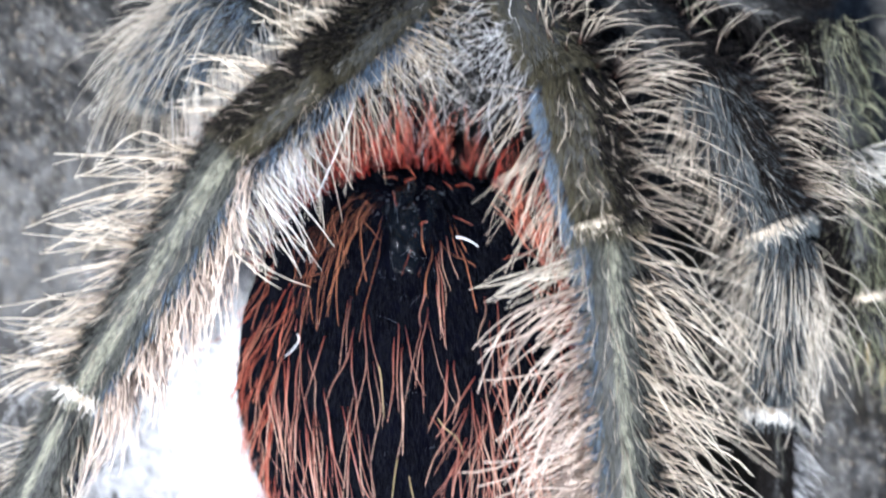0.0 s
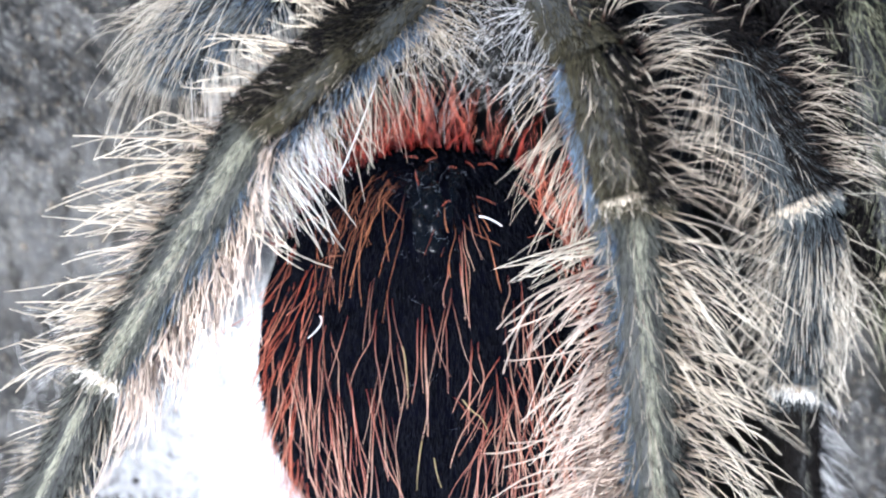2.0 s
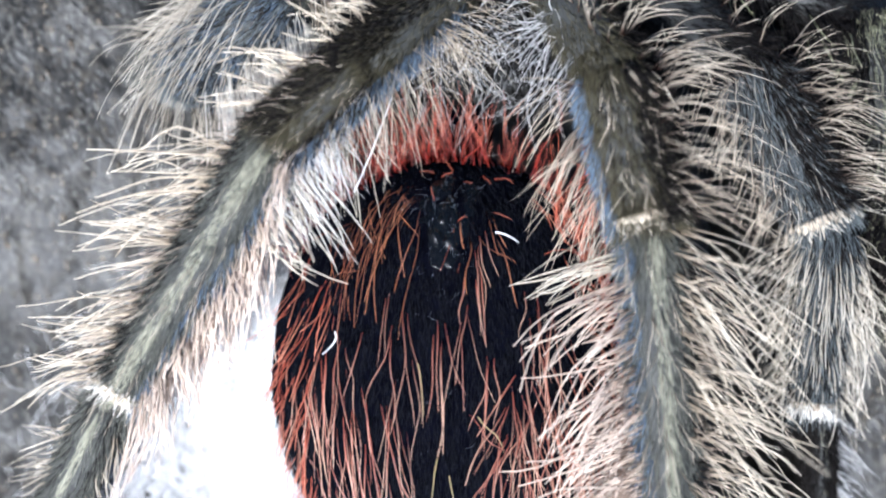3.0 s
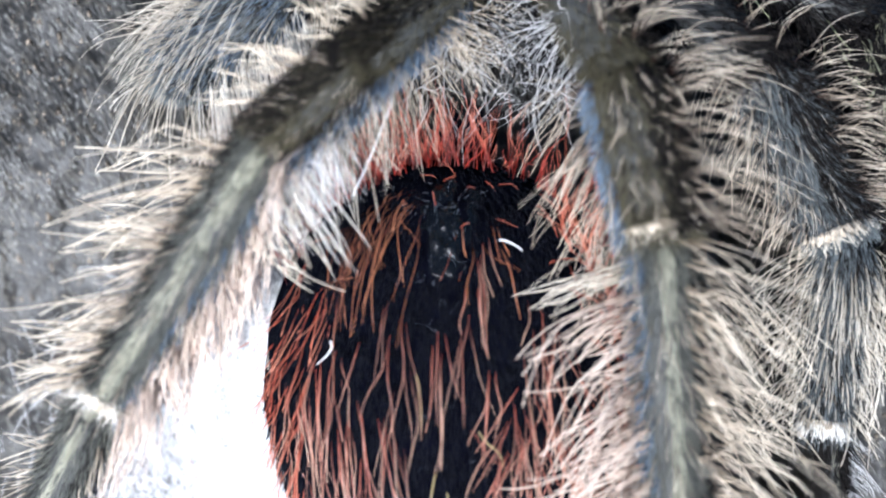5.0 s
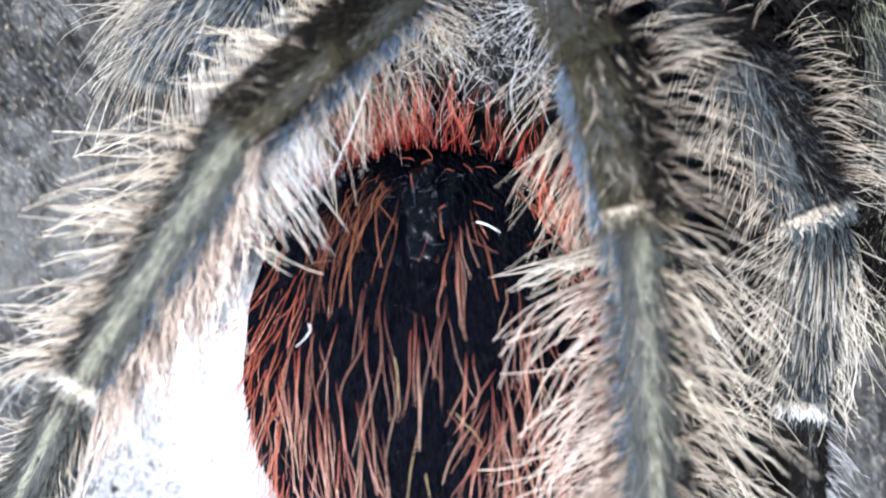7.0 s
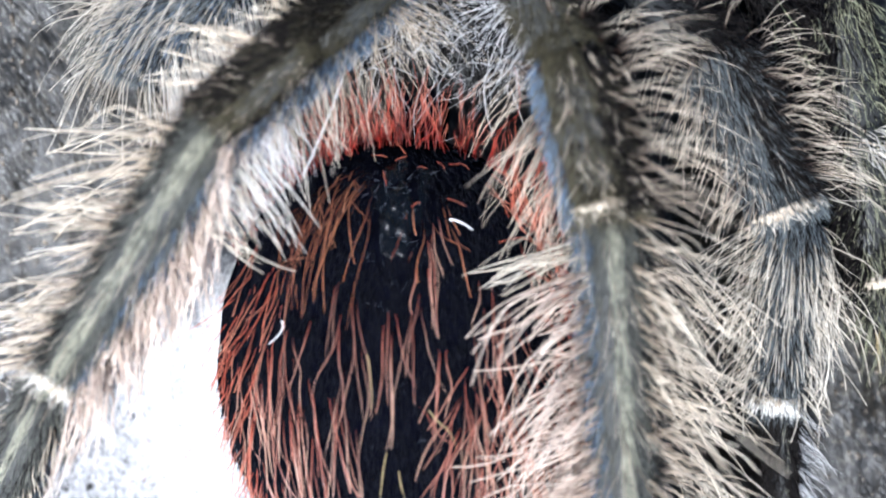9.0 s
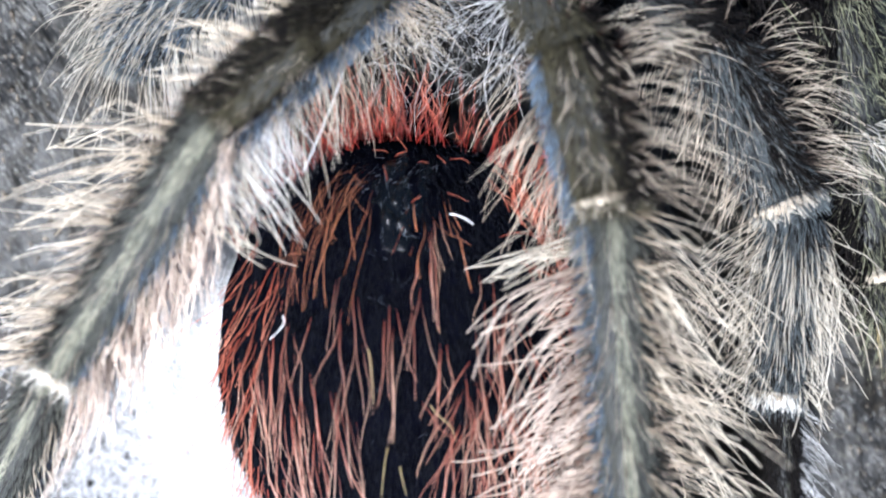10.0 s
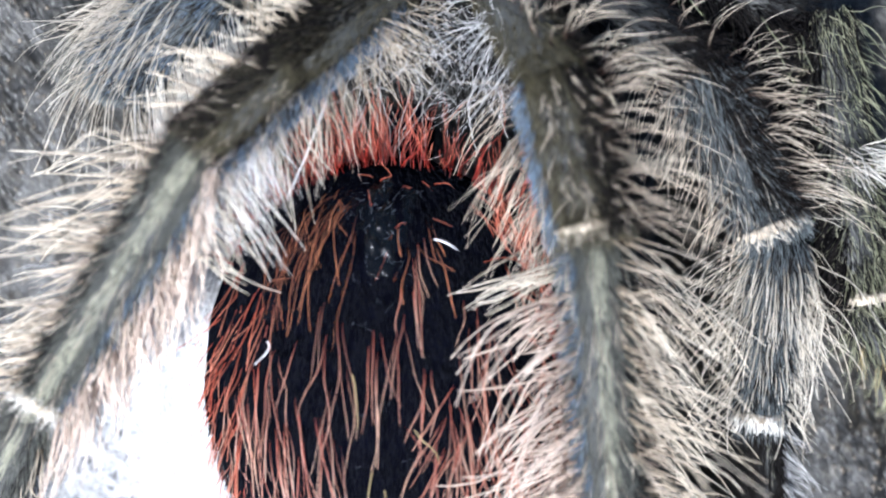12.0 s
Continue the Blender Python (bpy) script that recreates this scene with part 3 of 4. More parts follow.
    part("loose_hair_glints", hairs("loose_hair_glints", p + nn * 0.2, rng.normal(0, 1, (n, 3)) * (1, 1, 0.2), rng.normal(0, 0.3, (n, 3)), rng.uniform(0.25, 0.9, n), rng.uniform(0.004, 0.011, n), H_FLECK, 6, 0.25), ob, "", "stuff")


build_abdomen()


def build_front():
    reseed(12)
    c, ax = np.array((2.5, 21.2, 5.6)), np.array((8.5, 10.4, 4.0))
    rings, around = 24, 36
    v = []
    for i in range(rings + 1):
        th = math.pi * i / rings
        for k in range(around):
            ph = 2 * math.pi * k / around
            p = np.array((math.sin(th) * math.cos(ph), math.cos(th), math.sin(th) * math.sin(ph)))
            v.append((c + p * ax * (1 + 0.04 * noise.noise(Vector(p * 3)))) * MM)
    idx = np.arange((rings + 1) * around).reshape(rings + 1, around)
    q = np.stack([idx[:-1], np.roll(idx[:-1], -1, 1), np.roll(idx[1:], -1, 1), idx[1:]], -1)
    ob = part("carapace", quads_mesh("carapace", v, q.reshape(-1, 4), M_LEG), spider, "dark carapace with silvery hair")
    n = 165
    u, w = rng.uniform(-0.8, 0.8, n), rng.uniform(-1, -0.3, n)
    z = np.sqrt(np.maximum(0, 1 - u**2 - w**2))
    p = c + np.stack([u, w, z], -1) / np.maximum(1, np.hypot(u, w))[:, None] * ax
    way = np.stack([rng.normal(0, 0.7, n), rng.normal(-0.5, 0.4, n), rng.uniform(0.2, 0.9, n)], -1)
    m = 4200
    u, w = rng.uniform(-0.95, 0.95, m), rng.uniform(-1, 0.2, m)
    k = np.maximum(1.0, np.hypot(u, w) / 0.99)
    d = np.stack([u / k, w / k, np.sqrt(np.maximum(0, 1 - (u / k) ** 2 - (w / k) ** 2))], -1)
    part("under_hair", hairs("under_hair", c + d * ax, d + np.array((0, -0.8, 0)) + rng.normal(0, 0.3, (m, 3)), 0 * d, rng.uniform(0.8, 2.0, m), 0.045, H_DARK, 3), ob, "", "stuff")
    part("silver_hair", hairs("silver_hair", p, way, rng.normal(0, 0.2, (n, 3)), rng.uniform(3, 7, n), 0.026, H_SILVER, 7, 0.12), ob, "", "stuff")
    part("waist", tube("waist", (1.5, 14, 4.6), (0.8, 4.0, 4.6), 2.0, 2.0, M_ABD), spider, "dark narrow waist")


build_front()


def leg_left_hind():
    reseed(13)
    f = Segment("femur", (1.2, 20.6, 8.5), (-6.4, 12.9, 13.3), 2.3, 2.1, spider, "dark hairy femur of a hind leg")
    f.coat(2800, H_OLIVE)
    # black on the upper left flank is shade put into the hair colour
    f.grow("dark_and_shade_hair", 2200, (-10, 125), (0.0, 1), 0.5, 0.8, 0.0, (0.8, 2.0), (0, 0.1, -0.1), 0.05, H_DARK, 3)
    # blue on the flank toward the abdomen paints the skylight sheen
    f.grow("blue_sheen_hair", 900, (-128, -50), (0.2, 1), 0.5, 0.7, 0.0, (0.8, 1.8), (0, 0.1, -0.1), 0.045, H_SHEEN, 3)
    f.grow("setae", 50, (50, 110), (0.3, 1), 1, 0.3, 0.3, (2.5, 5), (0, 0.3, -0.1), 0.07, H_PALE, clump=0.9)
    f.fuzz(80, H_PALE)
    f.grow("setae", 100, (-120, -45), (0.1, 1), 0.9, (-0.55, 0.6), 0.05, (3.5, 7.2), (0.0, 0.15, -0.3), 0.03, H_PALE, 7, 0.04, 0.18)
    p = Segment("patella", (-6.2, 13.1, 13.4), (-12.1, 7.8, 14.3), 2.1, 2.1, spider, "dark hairy patella of a hind leg")
    p.coat(3600, H_OLIVE)
    # the same flank shade, painted on along the patella
    p.grow("dark_and_shade_hair", 2400, (5, 125), (0.0, 1), 0.5, 0.8, 0.0, (0.8, 1.8), (0, 0.1, -0.1), 0.05, H_DARK, 3)
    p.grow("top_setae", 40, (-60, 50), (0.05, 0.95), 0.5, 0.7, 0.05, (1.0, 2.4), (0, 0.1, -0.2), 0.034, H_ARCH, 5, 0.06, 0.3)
    p.grow("dark_and_shade_hair", 900, (-75, -35), (0.0, 1), 0.5, 0.8, 0.0, (0.8, 1.8), (0, 0.1, -0.1), 0.05, H_DARK, 3)
    # painted blue sheen, continued on the patella
    p.grow("blue_sheen_hair", 1000, (-128, -42), (0.0, 1), 0.5, 0.7, 0.0, (0.8, 1.8), (0, 0.1, -0.1), 0.045, H_SHEEN, 3)
    p.fuzz(70, H_PINK)
    p.grow("setae", 62, (-125, -45), (0, 1), 0.9, (0.3, 1.0), 0.0, (3, 6.5), (0.0, 0.15, -0.3), 0.038, H_CREAM, clump=0.9)
    p.grow("setae", 30, (70, 120), (0.2, 0.8), 1, 0.5, 0.1, (2.5, 5), (0, 0.2, -0.2), 0.08, H_PALE, clump=0.9)
    p.grow("white_tangle", 70, (-120, -60), (0.5, 1.0), 0.97, 0.3, 0.0, (2.5, 5.5), (0.0, 0.1, -0.15), 0.028, H_WEB, 5, 0.06, 0.25)
    part("silk_thread", hairs("silk_thread", np.array(((-4.0, 11.0, 13.2),)), np.array(((-0.36, -1.0, 0.02),)), np.array(((-0.03, 0.05, -0.04),)), 7.6, 0.06, H_WEB, 14, 0.02, 0.7), p.ob, "bright silk thread caught on the hair")
    p.cuff(50, 0.05, rim=False)
    t = Segment("tibia", (-12.1, 7.9, 14.2), (-23.8, -9.9, 13.0), 2.2, 1.75, spider, "hairy tibia of a hind leg with a pale stripe")
    t.coat(5600, H_COAT, 13)
    # flank shade painted along the tibia's left edge
    t.grow("dark_and_shade_hair", 800, (30, 125), (0.0, 1), 0.5, 0.8, 0.0, (0.8, 2.0), (0, 0.1, -0.1), 0.045, H_DARK, 3)
    # painted blue sheen on the tibia's inner flank
    t.grow("blue_sheen_hair", 700, (-120, -40), (0.0, 1), 0.5, 0.8, 0.0, (0.8, 1.6), (0, 0.1, -0.1), 0.045, H_SHEEN, 3)
    t.grow("top_setae", 70, (-75, 75), (0.15, 1), 0.6, 0.9, 0.0, (1.8, 4.0), (0, 0.1, -0.2), 0.035, H_ARCH, 5, 0.05, 0.25)
    t.grow("knee_lock", 16, (-58, -38), (0.0, 0.06), 0.5, 0.9, 0.05, (3.5, 6), (0.1, 0, -0.1), 0.07, H_PINK, 5, 0.05, 0.09)
    t.grow("knee_hair", 40, (-70, -20), (0.0, 0.07), 0.5, 0.8, 0.1, (0.8, 1.8), (0, 0, -0.2), 0.05, H_PINK, 3, 0.05, 0.3)
    t.fuzz(130, H_PINK)
    t.grow("setae", 130, (55, 120), (0.05, 0.97), 0.85, (0.35, 0.75), 0.0, (4, 9, 0.75), (-0.05, 0.16, -0.1), 0.076, H_PALE, clump=0.8, wave=0.05)
    t.grow("setae", 270, (-130, -55), (0.12, 1), 0.7, 0.75, 0.0, (3.0, 6.5), (-0.1, 0.25, -0.2), 0.078, H_PINK, clump=0.8)
    t.grow("white_tangle", 45, (-125, -60), (0.0, 0.2), 0.97, 0.3, 0.0, (2.5, 5), (0.0, 0.15, -0.15), 0.022, H_WEB, 5, 0.06, 0.3)
    t.grow("white_lock", 12, (-95, -70), (0.01, 0.09), 1.0, 0.32, 0.02, (4.5, 8.8), (-0.05, 0.05, -0.12), 0.07, H_RIM, 6, 0.02, 0.06)
    t.grow("setae", 20, (-120, -60), (0.08, 0.34), 1.0, 0.15, 0.0, (4, 6.5), (-0.1, 0.1, -0.1), 0.075, H_CREAM, clump=0.8)
    t.cuff(170, 0.4, 0.8, 0.055, bright=True)
    m = Segment("metatarsus", (-24.2, -10.2, 12.4), (-33.0, -24.0, 4.0), 1.8, 1.4, spider, "dark metatarsus of a hind leg")
    m.coat(2800, H_COAT, 7)
    m.grow("dark_and_shade_hair", 900, (20, 125), (0.0, 1), 0.5, 0.8, 0.0, (0.6, 1.5), (0, 0.1, -0.1), 0.045, H_DARK, 3, both=True)
    m.grow("setae", 90, (50, 120), (0.1, 1), 0.9, 0.8, 0, (1.5, 3.5), (0, 0.2, 0), 0.055, H_PALE, both=True, clump=0.8)
    Segment("tarsus", (-33.0, -24.0, 3.6), (-36.0, -31.0, 1.4), 1.4, 1.2, spider, "dark blunt tarsus").coat(600, H_COAT)


def leg_right_hind():
    reseed(14)
    f = Segment("femur", (7.4, 21.0, 8.5), (11.5, 12.6, 13.0), 2.3, 2.4, spider, "dark hairy femur of a hind leg")
    f.coat(2800, H_OLIVE)
    f.grow("setae", 46, (45, 115), (0.1, 1), 1, (-0.2, 0.5), 0.1, (3, 7), (-0.1, 0.2, -0.2), 0.03, H_SILVER, 7, 0.08, 0.25)
    f.grow("setae", 46, (-100, 10), (0.1, 1), 0.9, (-0.7, -0.4), 0.5, (3, 6.5), (0.1, 0.5, -0.3), 0.055, H_ARCH, 8, 0.03, 0.2)
    # black right flank: the shaded side is coloured in
    f.grow("dark_and_shade_hair", 1200, (-125, -30), (0.0, 1), 0.6, 0.7, 0.0, (0.8, 2.0), (0, 0.1, -0.1), 0.05, H_DARK, 3)
    p = Segment("patella", (11.6, 12.7, 13.1), (14.0, 1.8, 13.8), 2.75, 2.6, spider, "grey olive patella of a hind leg")
    p.coat(6000, H_OLIVE)
    # blue left edge: a rim of light put into the hair colour
    p.grow("blue_sheen_hair", 1100, (58, 120), (0.0, 0.97), 0.6, 0.8, 0.0, (0.8, 1.6), (0, 0.1, -0.1), 0.045, H_SHEEN, 3)
    # wide dark band on the right, shade put into the colour
    p.grow("dark_and_shade_hair", 2600, (-125, -8), (0.0, 0.97), 0.6, 0.7, 0.0, (0.8, 2.0), (0, 0.1, -0.1), 0.05, H_DARK, 3)
    p.grow("setae", 76, (50, 120), (0.0, 1), 1, (0.0, 0.9), 0.0, (3.5, 8), (-0.1, 0.35, -0.3), 0.042, H_ARCH, 7, 0.05, 0.25)
    p.grow("setae", 78, (-105, -32), (0.0, 1), 0.9, (-0.55, 0.1), 0.4, (4.5, 9), (0.15, 0.4, -0.4), 0.04, H_ARCH, 8, 0.035, 0.17, sweep=(0.0, -0.15, 0))
    p.grow("top_setae", 70, (-50, 30), (0.0, 0.95), 0.5, 0.5, 0.15, (1.2, 3.0), (0.1, 0.3, -0.3), 0.04, H_ARCH, 6, 0.06, 0.35)
    p.grow("dark_patch_hair", 700, (-8, 40), (0.05, 0.95), 0.3, 0.9, 0.0, (0.8, 1.6), (0, 0, -0.1), 0.04, H_DARK, 3, 0.03, 0.3)
    p.cuff(110, 0.25, 0.9)
    t = Segment("tibia", (14.0, 1.6, 13.5), (15.6, -21.0, 13.0), 2.25, 2.0, spider, "hairy tibia of a hind leg with a pale stripe")
    t.coat(6200, H_COAT, 11)
    # sheen painted along the left flank of the tibia
    t.grow("blue_sheen_hair", 900, (35, 125), (0.0, 1), 0.5, 0.8, 0.0, (0.8, 1.8), (0, 0.1, -0.1), 0.045, H_SHEEN, 3)
    # right flank of the tibia darkened as shade
    t.grow("dark_and_shade_hair", 900, (-125, -40), (0.0, 1), 0.5, 0.8, 0.0, (0.8, 1.8), (0, 0.1, -0.1), 0.045, H_DARK, 3)
    t.fuzz(90, H_PINK)
    t.grow("top_setae", 120, (-80, 75), (0.05, 1), 0.7, 0.8, 0.0, (1.8, 4.2), (0, 0.1, -0.2), 0.035, H_ARCH, 5, 0.05, 0.25)
    t.grow("lock", 17, (70, 110), (0.07, 0.13), 1.0, 0.15, 0.0, (5, 9.5), (-0.05, 0.16, -0.15), 0.075, H_CREAM, 7, 0.03, 0.1)
    t.grow("setae", 205, (45, 125), (0.16, 1), 1.0, 0.22, 0.0, (4, 9.2), (-0.12, 0.34, -0.2), 0.082, H_PINK, clump=0.6, wave=0.05)
    t.grow("setae", 165, (-125, -28), (0.0, 1), 1.0, 0.22, 0.05, (4, 8.5), (-0.08, 0.52, -0.25), 0.082, H_PALE, clump=0.6, wave=0.05)
    t.grow("setae", 70, (55, 125), (0.5, 1), 1.0, 0.3, 0.0, (4, 8.5), (-0.12, 0.3, -0.2), 0.078, H_PINK, clump=0.6, wave=0.05)
    t.cuff(120)
    for x, y, z, size in ((17.4, -9.5, 14.6, 0.26), (12.9, -15.6, 14.0, 0.2), (13.5, -15.0, 14.2, 0.13)):
        bm = bmesh.new()
        bmesh.ops.create_icosphere(bm, subdivisions=2, radius=size * MM)
        for v in bm.verts:
            v.co *= 1 + 0.5 * noise.noise(v.co * 4000 + Vector((x, y, z)))
            v.co = Vector((v.co.x * 1.5, v.co.y, v.co.z * 0.6)) + Vector((x, y, z)) * MM
        me = bpy.data.meshes.new("loose_flake")
        bm.to_mesh(me)
        bm.free()
        me.materials.append(M_RING)
        part("loose_flake", me, t.ob, "white flake caught in the hair")
    m = Segment("metatarsus", (15.7, -21.6, 12.6), (17.4, -38.0, 3.5), 1.7, 1.3, spider, "dark metatarsus of a hind leg")
    m.coat(1200, H_COAT, 20)
    Segment("tarsus", (17.4, -38.0, 3.2), (17.8, -45.0, 1.4), 1.4, 1.2, spider, "dark blunt tarsus").coat(500, H_COAT)


def leg_right_third():
    reseed(15)
    f = Segment("femur", (10.5, 22.0, 6.5), (22.4, 13.6, 8.6), 2.4, 2.4, spider, "dark hairy femur of a third leg")
    f.coat(5000, H_DARK)
    f.grow("setae", 84, (20, 120), (0.2, 1), 1, -0.1, 0.4, (3, 6), (0.1, 0.35, -0.3), 0.035, H_ARCH, 7, 0.04, 0.2, both=True)
    p = Segment("patella", (22.4, 13.6, 8.4), (27.6, 1.8, 8.6), 2.6, 2.2, spider, "blue grey patella of a third leg")
    p.coat(6000, H_BLUE)
    p.grow("dark_and_shade_hair", 2600, (-40, 125), (0.0, 0.9), 0.4, 1, 0.0, (0.8, 2.0), (0, 0, -0.1), 0.045, H_DARK, 3)
    p.grow("top_setae", 60, (-40, 70), (0.05, 0.8), 0.4, 1, 0.0, (1.5, 3.2), (0, 0.1, -0.2), 0.032, H_CREAM, 4, 0.04, 0.2)
    p.fuzz(20, H_CREAM)
    p.grow("setae", 64, (50, 115), (0.0, 0.9), 0.9, 0.5, 0.0, (2.5, 6), (-0.1, 0.3, -0.2), 0.045, H_ARCH, 7, 0.04, 0.2)
    p.grow("setae", 96, (-110, -30), (0.0, 0.92), 0.9, (-0.4, 0.3), 0.4, (4, 7.5), (0.1, 0.3, -0.4), 0.035, H_ARCH, 8, 0.035, 0.17, sweep=(0.0, -0.2, 0))
    # right side coloured black for the shade on it
    p.grow("dark_and_shade_hair", 3400, (-125, 8), (0.0, 0.9), 0.6, 0.7, 0.0, (0.8, 2.0), (0, 0.1, -0.1), 0.05, H_DARK, 3)
    p.cuff(110, 0.45, 0.9)
    t = Segment("tibia", (27.9, 1.2, 8.4), (26.7, -12.0, 7.6), 2.2, 1.25, spider, "blue grey tibia of a third leg with a fan of fine setae")
    t.coat(5000, H_BLUE)
    t.grow("dark_and_shade_hair", 3600, (-125, 125), (0.0, 1), 0.3, 1, 0.0, (1.0, 2.4), (0, 0, -0.1), 0.045, H_DARK, 3)
    t.fuzz(60, H_CREAM)
    t.grow("fan_setae", 180, (-115, 115), (0.05, 0.82), 0.62, 1, 0.0, (3.5, 7, 0.32), (-0.3, 0.05, -0.1), 0.05, H_CREAM, wave=0.012, jitter=0.07)
    t.grow("setae", 175, (58, 125), (0.0, 0.9), 0.95, 0.7, 0.0, (4.5, 9, 0.6), (-0.35, 0.2, -0.1), 0.05, H_CREAM, both=True, clump=0.6)
    t.cuff(300, 0.52, 0.8, 0.065, spread=0.12, bright=True)
    m = Segment("metatarsus", (27.4, -12.2, 7.4), (28.4, -26.0, 4.4), 0.95, 0.85, spider, "dark blue grey metatarsus of a third leg")
    m.coat(2200, H_DARK)
    m.grow("dark_and_shade_hair", 2200, (25, 125), (0.0, 1), 0.3, 1, 0.0, (0.6, 1.4), (0, 0, -0.1), 0.045, H_DARK, 3, both=True)
    m.grow("setae", 150, (-120, -55), (0.0, 1), 0.9, 0.6, 0, (1.5, 4), (0, 0.3, -0.1), 0.024, H_SILVER, 6, 0.06, 0.2)
    # pale hair along the top paints the thin highlight of this dark segment
    m.grow("stripe_hair", 130, (-12, 8), (0.0, 1), 0.2, 1, 0, (0.5, 1.2), (0, 0, -0.1), 0.03, H_STRIPE, 3)
    Segment("tarsus", (28.4, -26.0, 4.2), (30.0, -32.0, 3.0), 1.0, 0.95, spider, "dark blunt tarsus").coat(500, H_COAT)


def leg_right_second():
    reseed(16)
    f = Segment("femur", (13.0, 25.0, 5.0), (30.5, 17.6, 6.0), 2.4, 2.3, spider, "dark hairy femur of a second leg")
    f.coat(5000, H_DARK)
    # long black hair added to darken the shadowed gap beside the third leg
    f.grow("dark_and_shade_hair", 1500, (30, 130), (0.0, 1), 0.9, 0.4, 0.0, (2.0, 5.0), (0, 0.1, -0.3), 0.06, H_DARK, 3, both=True)
    f.grow("setae", 110, (40, 120), (0.2, 1), 1, 0.3, 0.2, (3, 5), (0, 0.2, -0.3), 0.06, H_GREEN, both=True, clump=0.8)
    p = Segment("patella", (31.4, 18.0, 6.0), (35.0, -3.4, 5.0), 2.5, 2.1, spider, "dark patella of a second leg under olive hair")
    p.coat(3600, H_DARK)
    # more long black hair over the same gap, in place of its shadow
    p.grow("dark_and_shade_hair", 1800, (20, 130), (0.0, 1), 0.9, 0.4, 0.0, (2.0, 5.0), (0, 0.1, -0.3), 0.06, H_DARK, 3)
    p.grow("fan_setae", 200, (-120, 120), (0.0, 1), 0.8, 0.6, 0.1, (1.5, 4.0), (0, 0.3, -0.3), 0.036, H_GREEN, 6, 0.06, 0.35)
    p.grow("lying_hair", 1100, (-60, 80), (0.0, 1), 0.25, 1, 0.0, (0.8, 2.0), (-0.05, 0.1, 0), 0.026, H_GREEN, 4, 0.06, 0.2)
    p.grow("white_tuft", 60, (-85, 20), (0.47, 0.56), 0.9, 0.2, 0.5, (2.5, 5), (0.1, 0.2, -0.3), 0.05, H_RIM, 6, 0.06, 0.25, label="white tuft on the dark leg")
    p.cuff(120)
    t = Segment("tibia", (35.2, -3.8, 5.0), (41.0, -12.0, 4.0), 1.8, 1.4, spider, "dark tibia of a second leg under olive hair")
    t.coat(1500, H_DARK)
    t.grow("fan_setae", 240, (-120, 120), (0.0, 1), 0.8, 0.7, 0.0, (2.0, 4.0), (0, 0.2, -0.2), 0.04, H_GREEN, 6, 0.06, 0.3)
    t.grow("yellow_hair", 16, (20, 120), (0.2, 1), 0.9, 0.5, 0.1, (2.0, 4.0), (-0.2, 0.5, -0.3), 0.04, H_YELLOW, 8, 0.08, 0.3)
    Segment("tarsus", (41.0, -12.0, 3.9), (46.0, -18.0, 3.2), 1.3, 1.1, spider, "dark blunt tarsus").coat(400, H_COAT)


def leg_left_third():
    reseed(17)
    f = Segment("femur", (-4.0, 25.0, 6.5), (-12.0, 19.5, 8.5), 2.4, 2.4, spider, "dark hairy femur of a third leg")
    f.coat(1200, H_COAT)
    f.grow("setae", 160, (30, 120), (0.2, 1), 1, 0.3, 0.2, (3, 6), (0, 0.2, -0.3), 0.06, H_PALE, both=True, clump=0.8)
    p = Segment("patella", (-12.0, 19.5, 8.5), (-19.4, 13.8, 7.2), 2.8, 2.6, spider, "blue grey patella of a third leg")
    p.coat(4200, H_BLUE)
    p.grow("blue_sheen_hair", 1500, (-120, 120), (0.0, 1), 0.4, 1, 0.0, (0.8, 2.0), (0, 0, -0.1), 0.045, H_SHEEN, 3)
    p.grow("dark_and_shade_hair", 3600, (-120, 120), (0.0, 1), 0.4, 1, 0.0, (0.8, 2.0), (0, 0, -0.1), 0.045, H_DARK, 3)
    p.fuzz(60, H_CREAM)
    p.grow("fan_setae", 110, (30, 115), (0.1, 1), 0.85, 0.5, 0.1, (4, 7.5), (0.1, 0.0, -0.2), 0.04, H_CREAM, 8, 0.03, 0.1, sweep=(0.1, -0.75, 0))
    p.grow("fan_setae", 190, (-130, -50), (0.0, 1), 0.85, 0.3, 0.0, (3.5, 7.2), (0, 0.1, -0.25), 0.042, H_RIM, 8, 0.03, 0.1, sweep=(0.05, -0.5, 0))
    p.grow("fan_setae", 56, (-70, 35), (0.1, 1), 0.5, 0.8, 0.0, (3, 6), (0, 0.0, -0.2), 0.038, H_CREAM, 8, 0.03, 0.1, sweep=(0.05, -0.7, 0))
    p.cuff(140, 0.1, rim=False)
    t = Segment("tibia", (-19.4, 13.4, 6.8), (-21.0, 13.6, 4.0), 2.0, 1.4, spider, "dark tibia of a third leg that stands on the bark")
    t.coat(1800, H_BLUE)
    t.grow("setae", 60, (0, 180), (0, 0.7), 1, 0.1, 0, (2.2, 4), (0, 0.1, 0), 0.045, H_CREAM, both=True, clump=0.7, sweep=(0.1, -0.8, 0))
    Segment("tarsus", (-21.0, 13.6, 4.2), (-24.0, 14.6, 4.2), 1.3, 1.0, spider, "dark blunt tarsus").coat(300, H_COAT)


leg_left_hind()
leg_right_hind()
leg_right_third()
leg_right_second()
leg_left_third()


# ---- silk on the bark ----
SILK_C, SILK_R = (-13.8, -10.5), (6.6, 13.5)


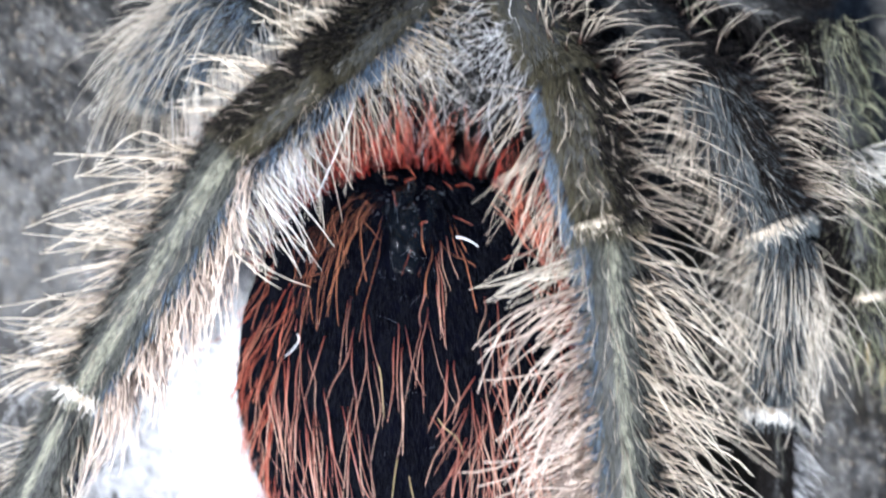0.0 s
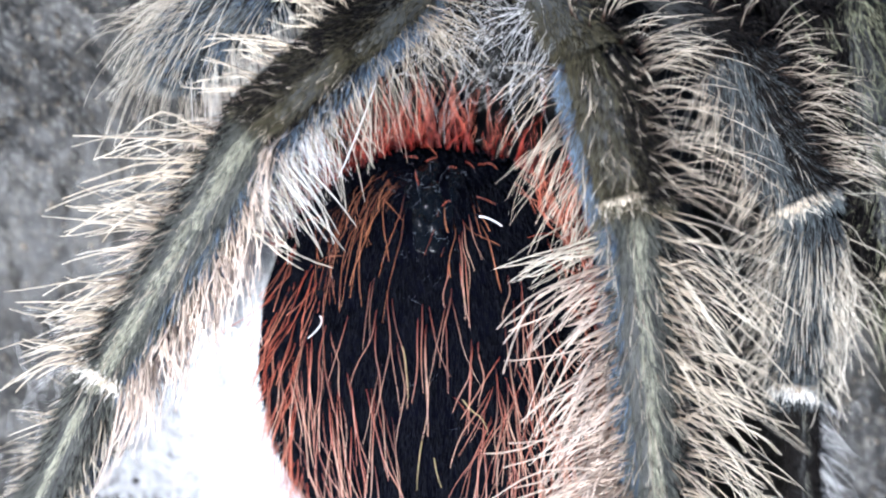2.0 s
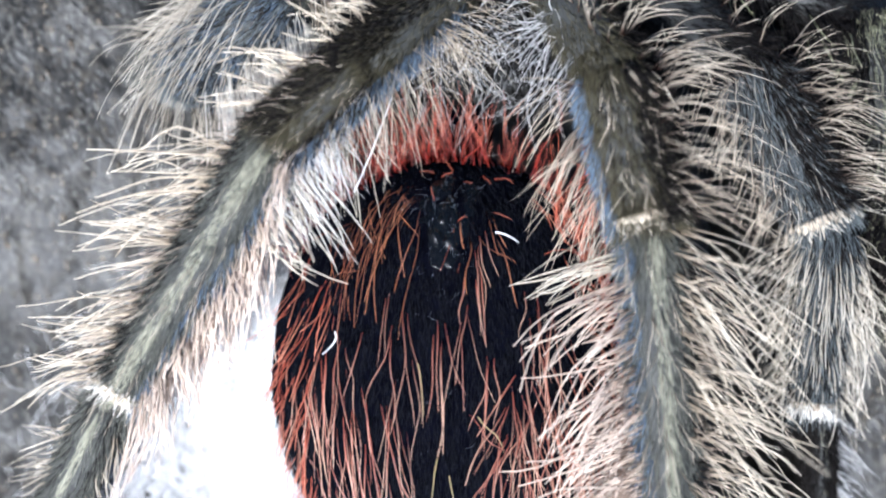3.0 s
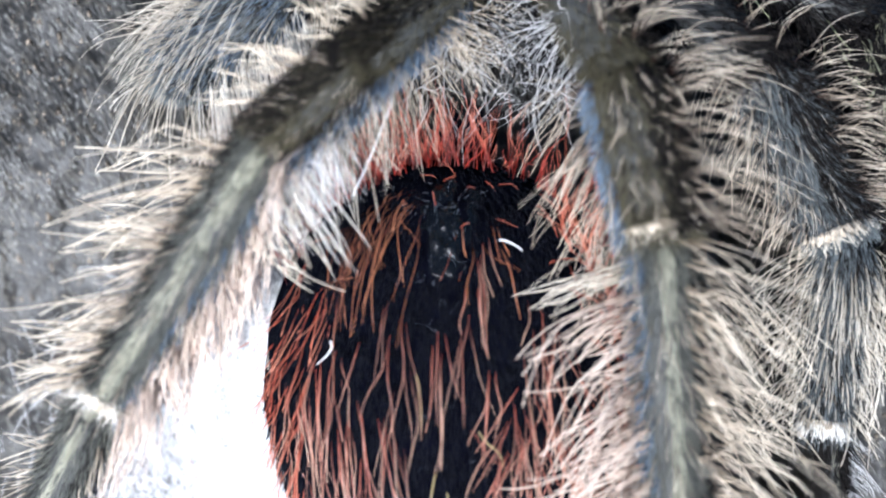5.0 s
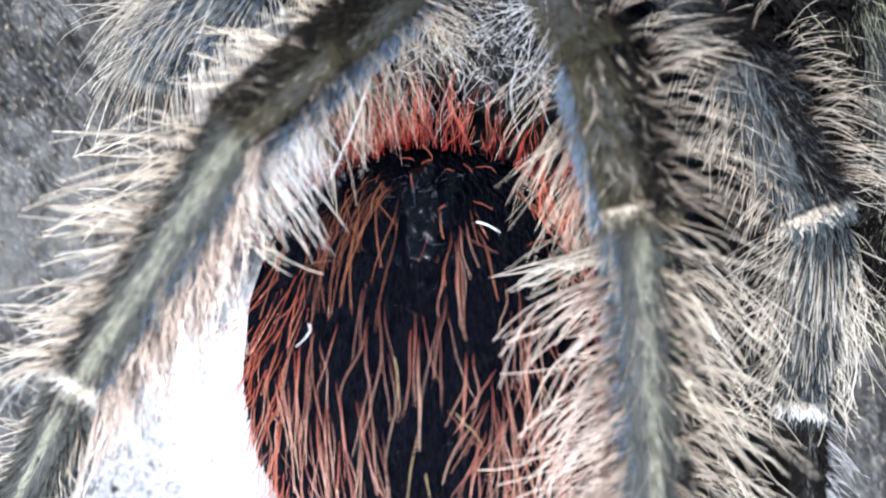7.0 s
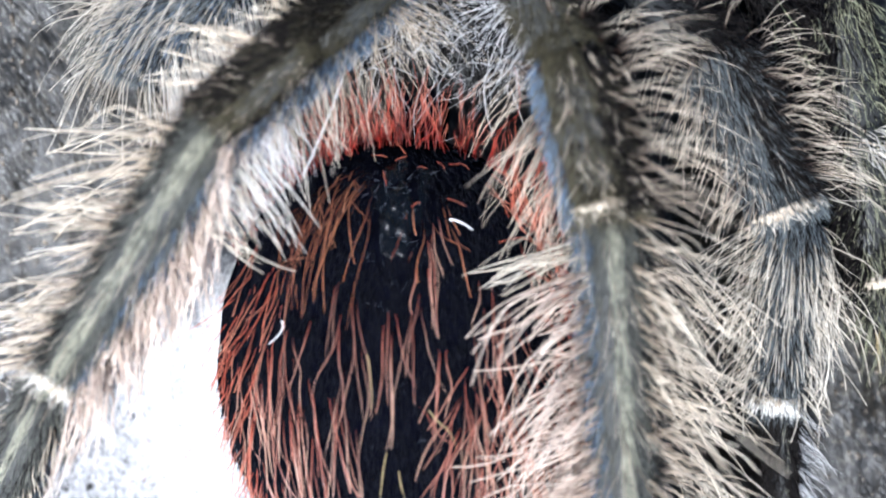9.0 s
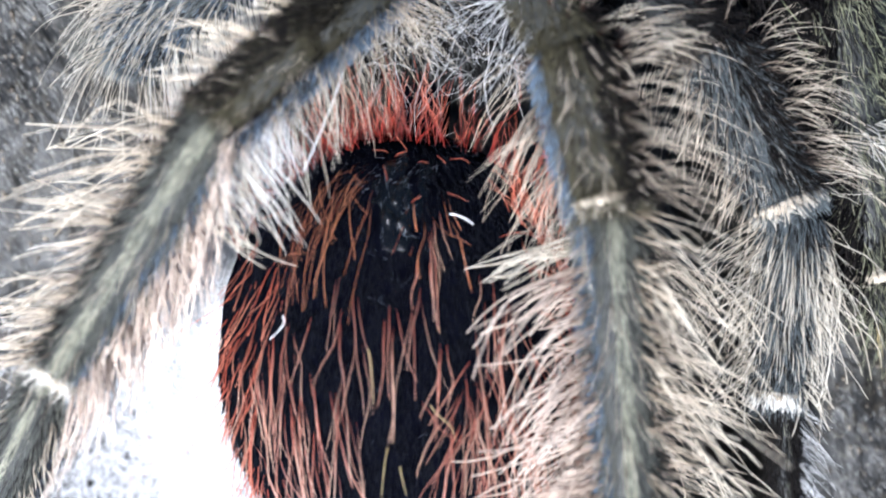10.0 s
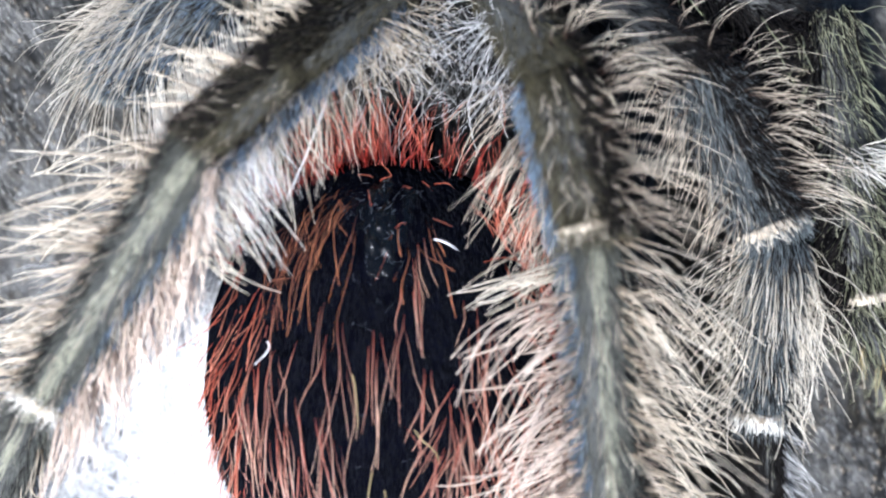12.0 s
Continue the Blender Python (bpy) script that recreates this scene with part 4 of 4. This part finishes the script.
def silk_height(x, y):
    """Height of the silk over the bark, in millimetres: a low cushion."""
    r = math.hypot((x - SILK_C[0]) / SILK_R[0], (y - SILK_C[1]) / SILK_R[1])
    return 4.3 * max(0.0, 1 - r * r) ** 0.7 + 0.4 * noise.noise(Vector((x * 0.6, y * 0.6, 1))) + 0.15 * noise.noise(Vector((x * 2.2, y * 2.2, 4)))


def build_silk():
    reseed(18)
    n = 60
    v = []
    for j in range(n):
        for i in range(n):
            a, b = 2 * i / (n - 1) - 1, 2 * j / (n - 1) - 1
            k = max(abs(a), abs(b)) / max(1e-6, math.hypot(a, b))
            edge = 1 + 0.18 * noise.noise(Vector((3 * a * k, 3 * b * k, 8))) + 0.12 * noise.noise(Vector((11 * a * k, 11 * b * k, 2)))
            x, y = SILK_C[0] + a * k * SILK_R[0] * edge, SILK_C[1] + b * k * SILK_R[1] * edge
            rim = max(abs(a), abs(b)) > 0.97
            v.append((x * MM, y * MM, (bark_height(x, y) - 0.4 if rim else max(silk_height(x, y), bark_height(x, y)) + 0.1) * MM))
    idx = np.arange(n * n).reshape(n, n)
    q = np.stack([idx[:-1, :-1], idx[:-1, 1:], idx[1:, 1:], idx[1:, :-1]], -1)
    ob = tagged(new("silk_mat", quads_mesh("silk_mat", v, q.reshape(-1, 4), M_SILK)), "white matted spider silk spun over the grey bark", "silk")
    n = 2200
    a, r = rng.uniform(0, 6.28, n), np.sqrt(rng.uniform(0, 1, n)) * 1.15
    root = np.stack([SILK_C[0] + SILK_R[0] * r * np.cos(a), SILK_C[1] + SILK_R[1] * r * np.sin(a), 0 * a], -1)
    root[:, 2] = [max(silk_height(x, y), bark_height(x, y)) + 0.15 for x, y, _ in root]
    part("strand", hairs("strand", root, rng.normal(0, 1, (n, 3)) * (1, 1, 0.15), rng.normal(0, 0.7, (n, 3)) * (1, 1, 0.1), rng.uniform(1.5, 4.5, n), rng.uniform(0.012, 0.034, n), H_WEB, 9, 0.08), ob, "", "stuff")
    # thin outlying threads that thin out over the bark
    n = 1700
    root = np.stack([rng.normal(-22.0, 4.5, n), rng.normal(-17.0, 5.5, n), 0 * np.arange(n)], -1)
    root[:, 2] = [max(silk_height(x, y), bark_height(x, y)) + 0.15 for x, y, _ in root]
    part("thread", hairs("thread", root, rng.normal(0, 1, (n, 3)) * (0.6, 1, 0.12), rng.normal(0, 0.6, (n, 3)) * (1, 1, 0.08), rng.uniform(1.0, 4.0, n), rng.uniform(0.015, 0.04, n), H_WEB, 7, 0.08), ob, "", "stuff")
    # a few tan curls caught in the edge
    n = 14
    root = np.stack([rng.normal(-18.6, 1.2, n), rng.normal(-17.0, 0.6, n), 0 * np.arange(n)], -1)
    root[:, 2] = [silk_height(x, y) + 0.3 for x, y, _ in root]
    part("curl", hairs("curl", root, rng.normal(0, 1, (n, 3)) * (1, 0.6, 0.2), rng.normal(0, 0.9, (n, 3)) * (1, 1, 0.1), rng.uniform(0.8, 2.0, n), 0.04, H_SALMON, 8, 0.1, 0.6), ob, "tan curls caught in the silk", "stuff")


build_silk()


def motions():
    """The animal keeps still; only the camera is carried."""


motions()
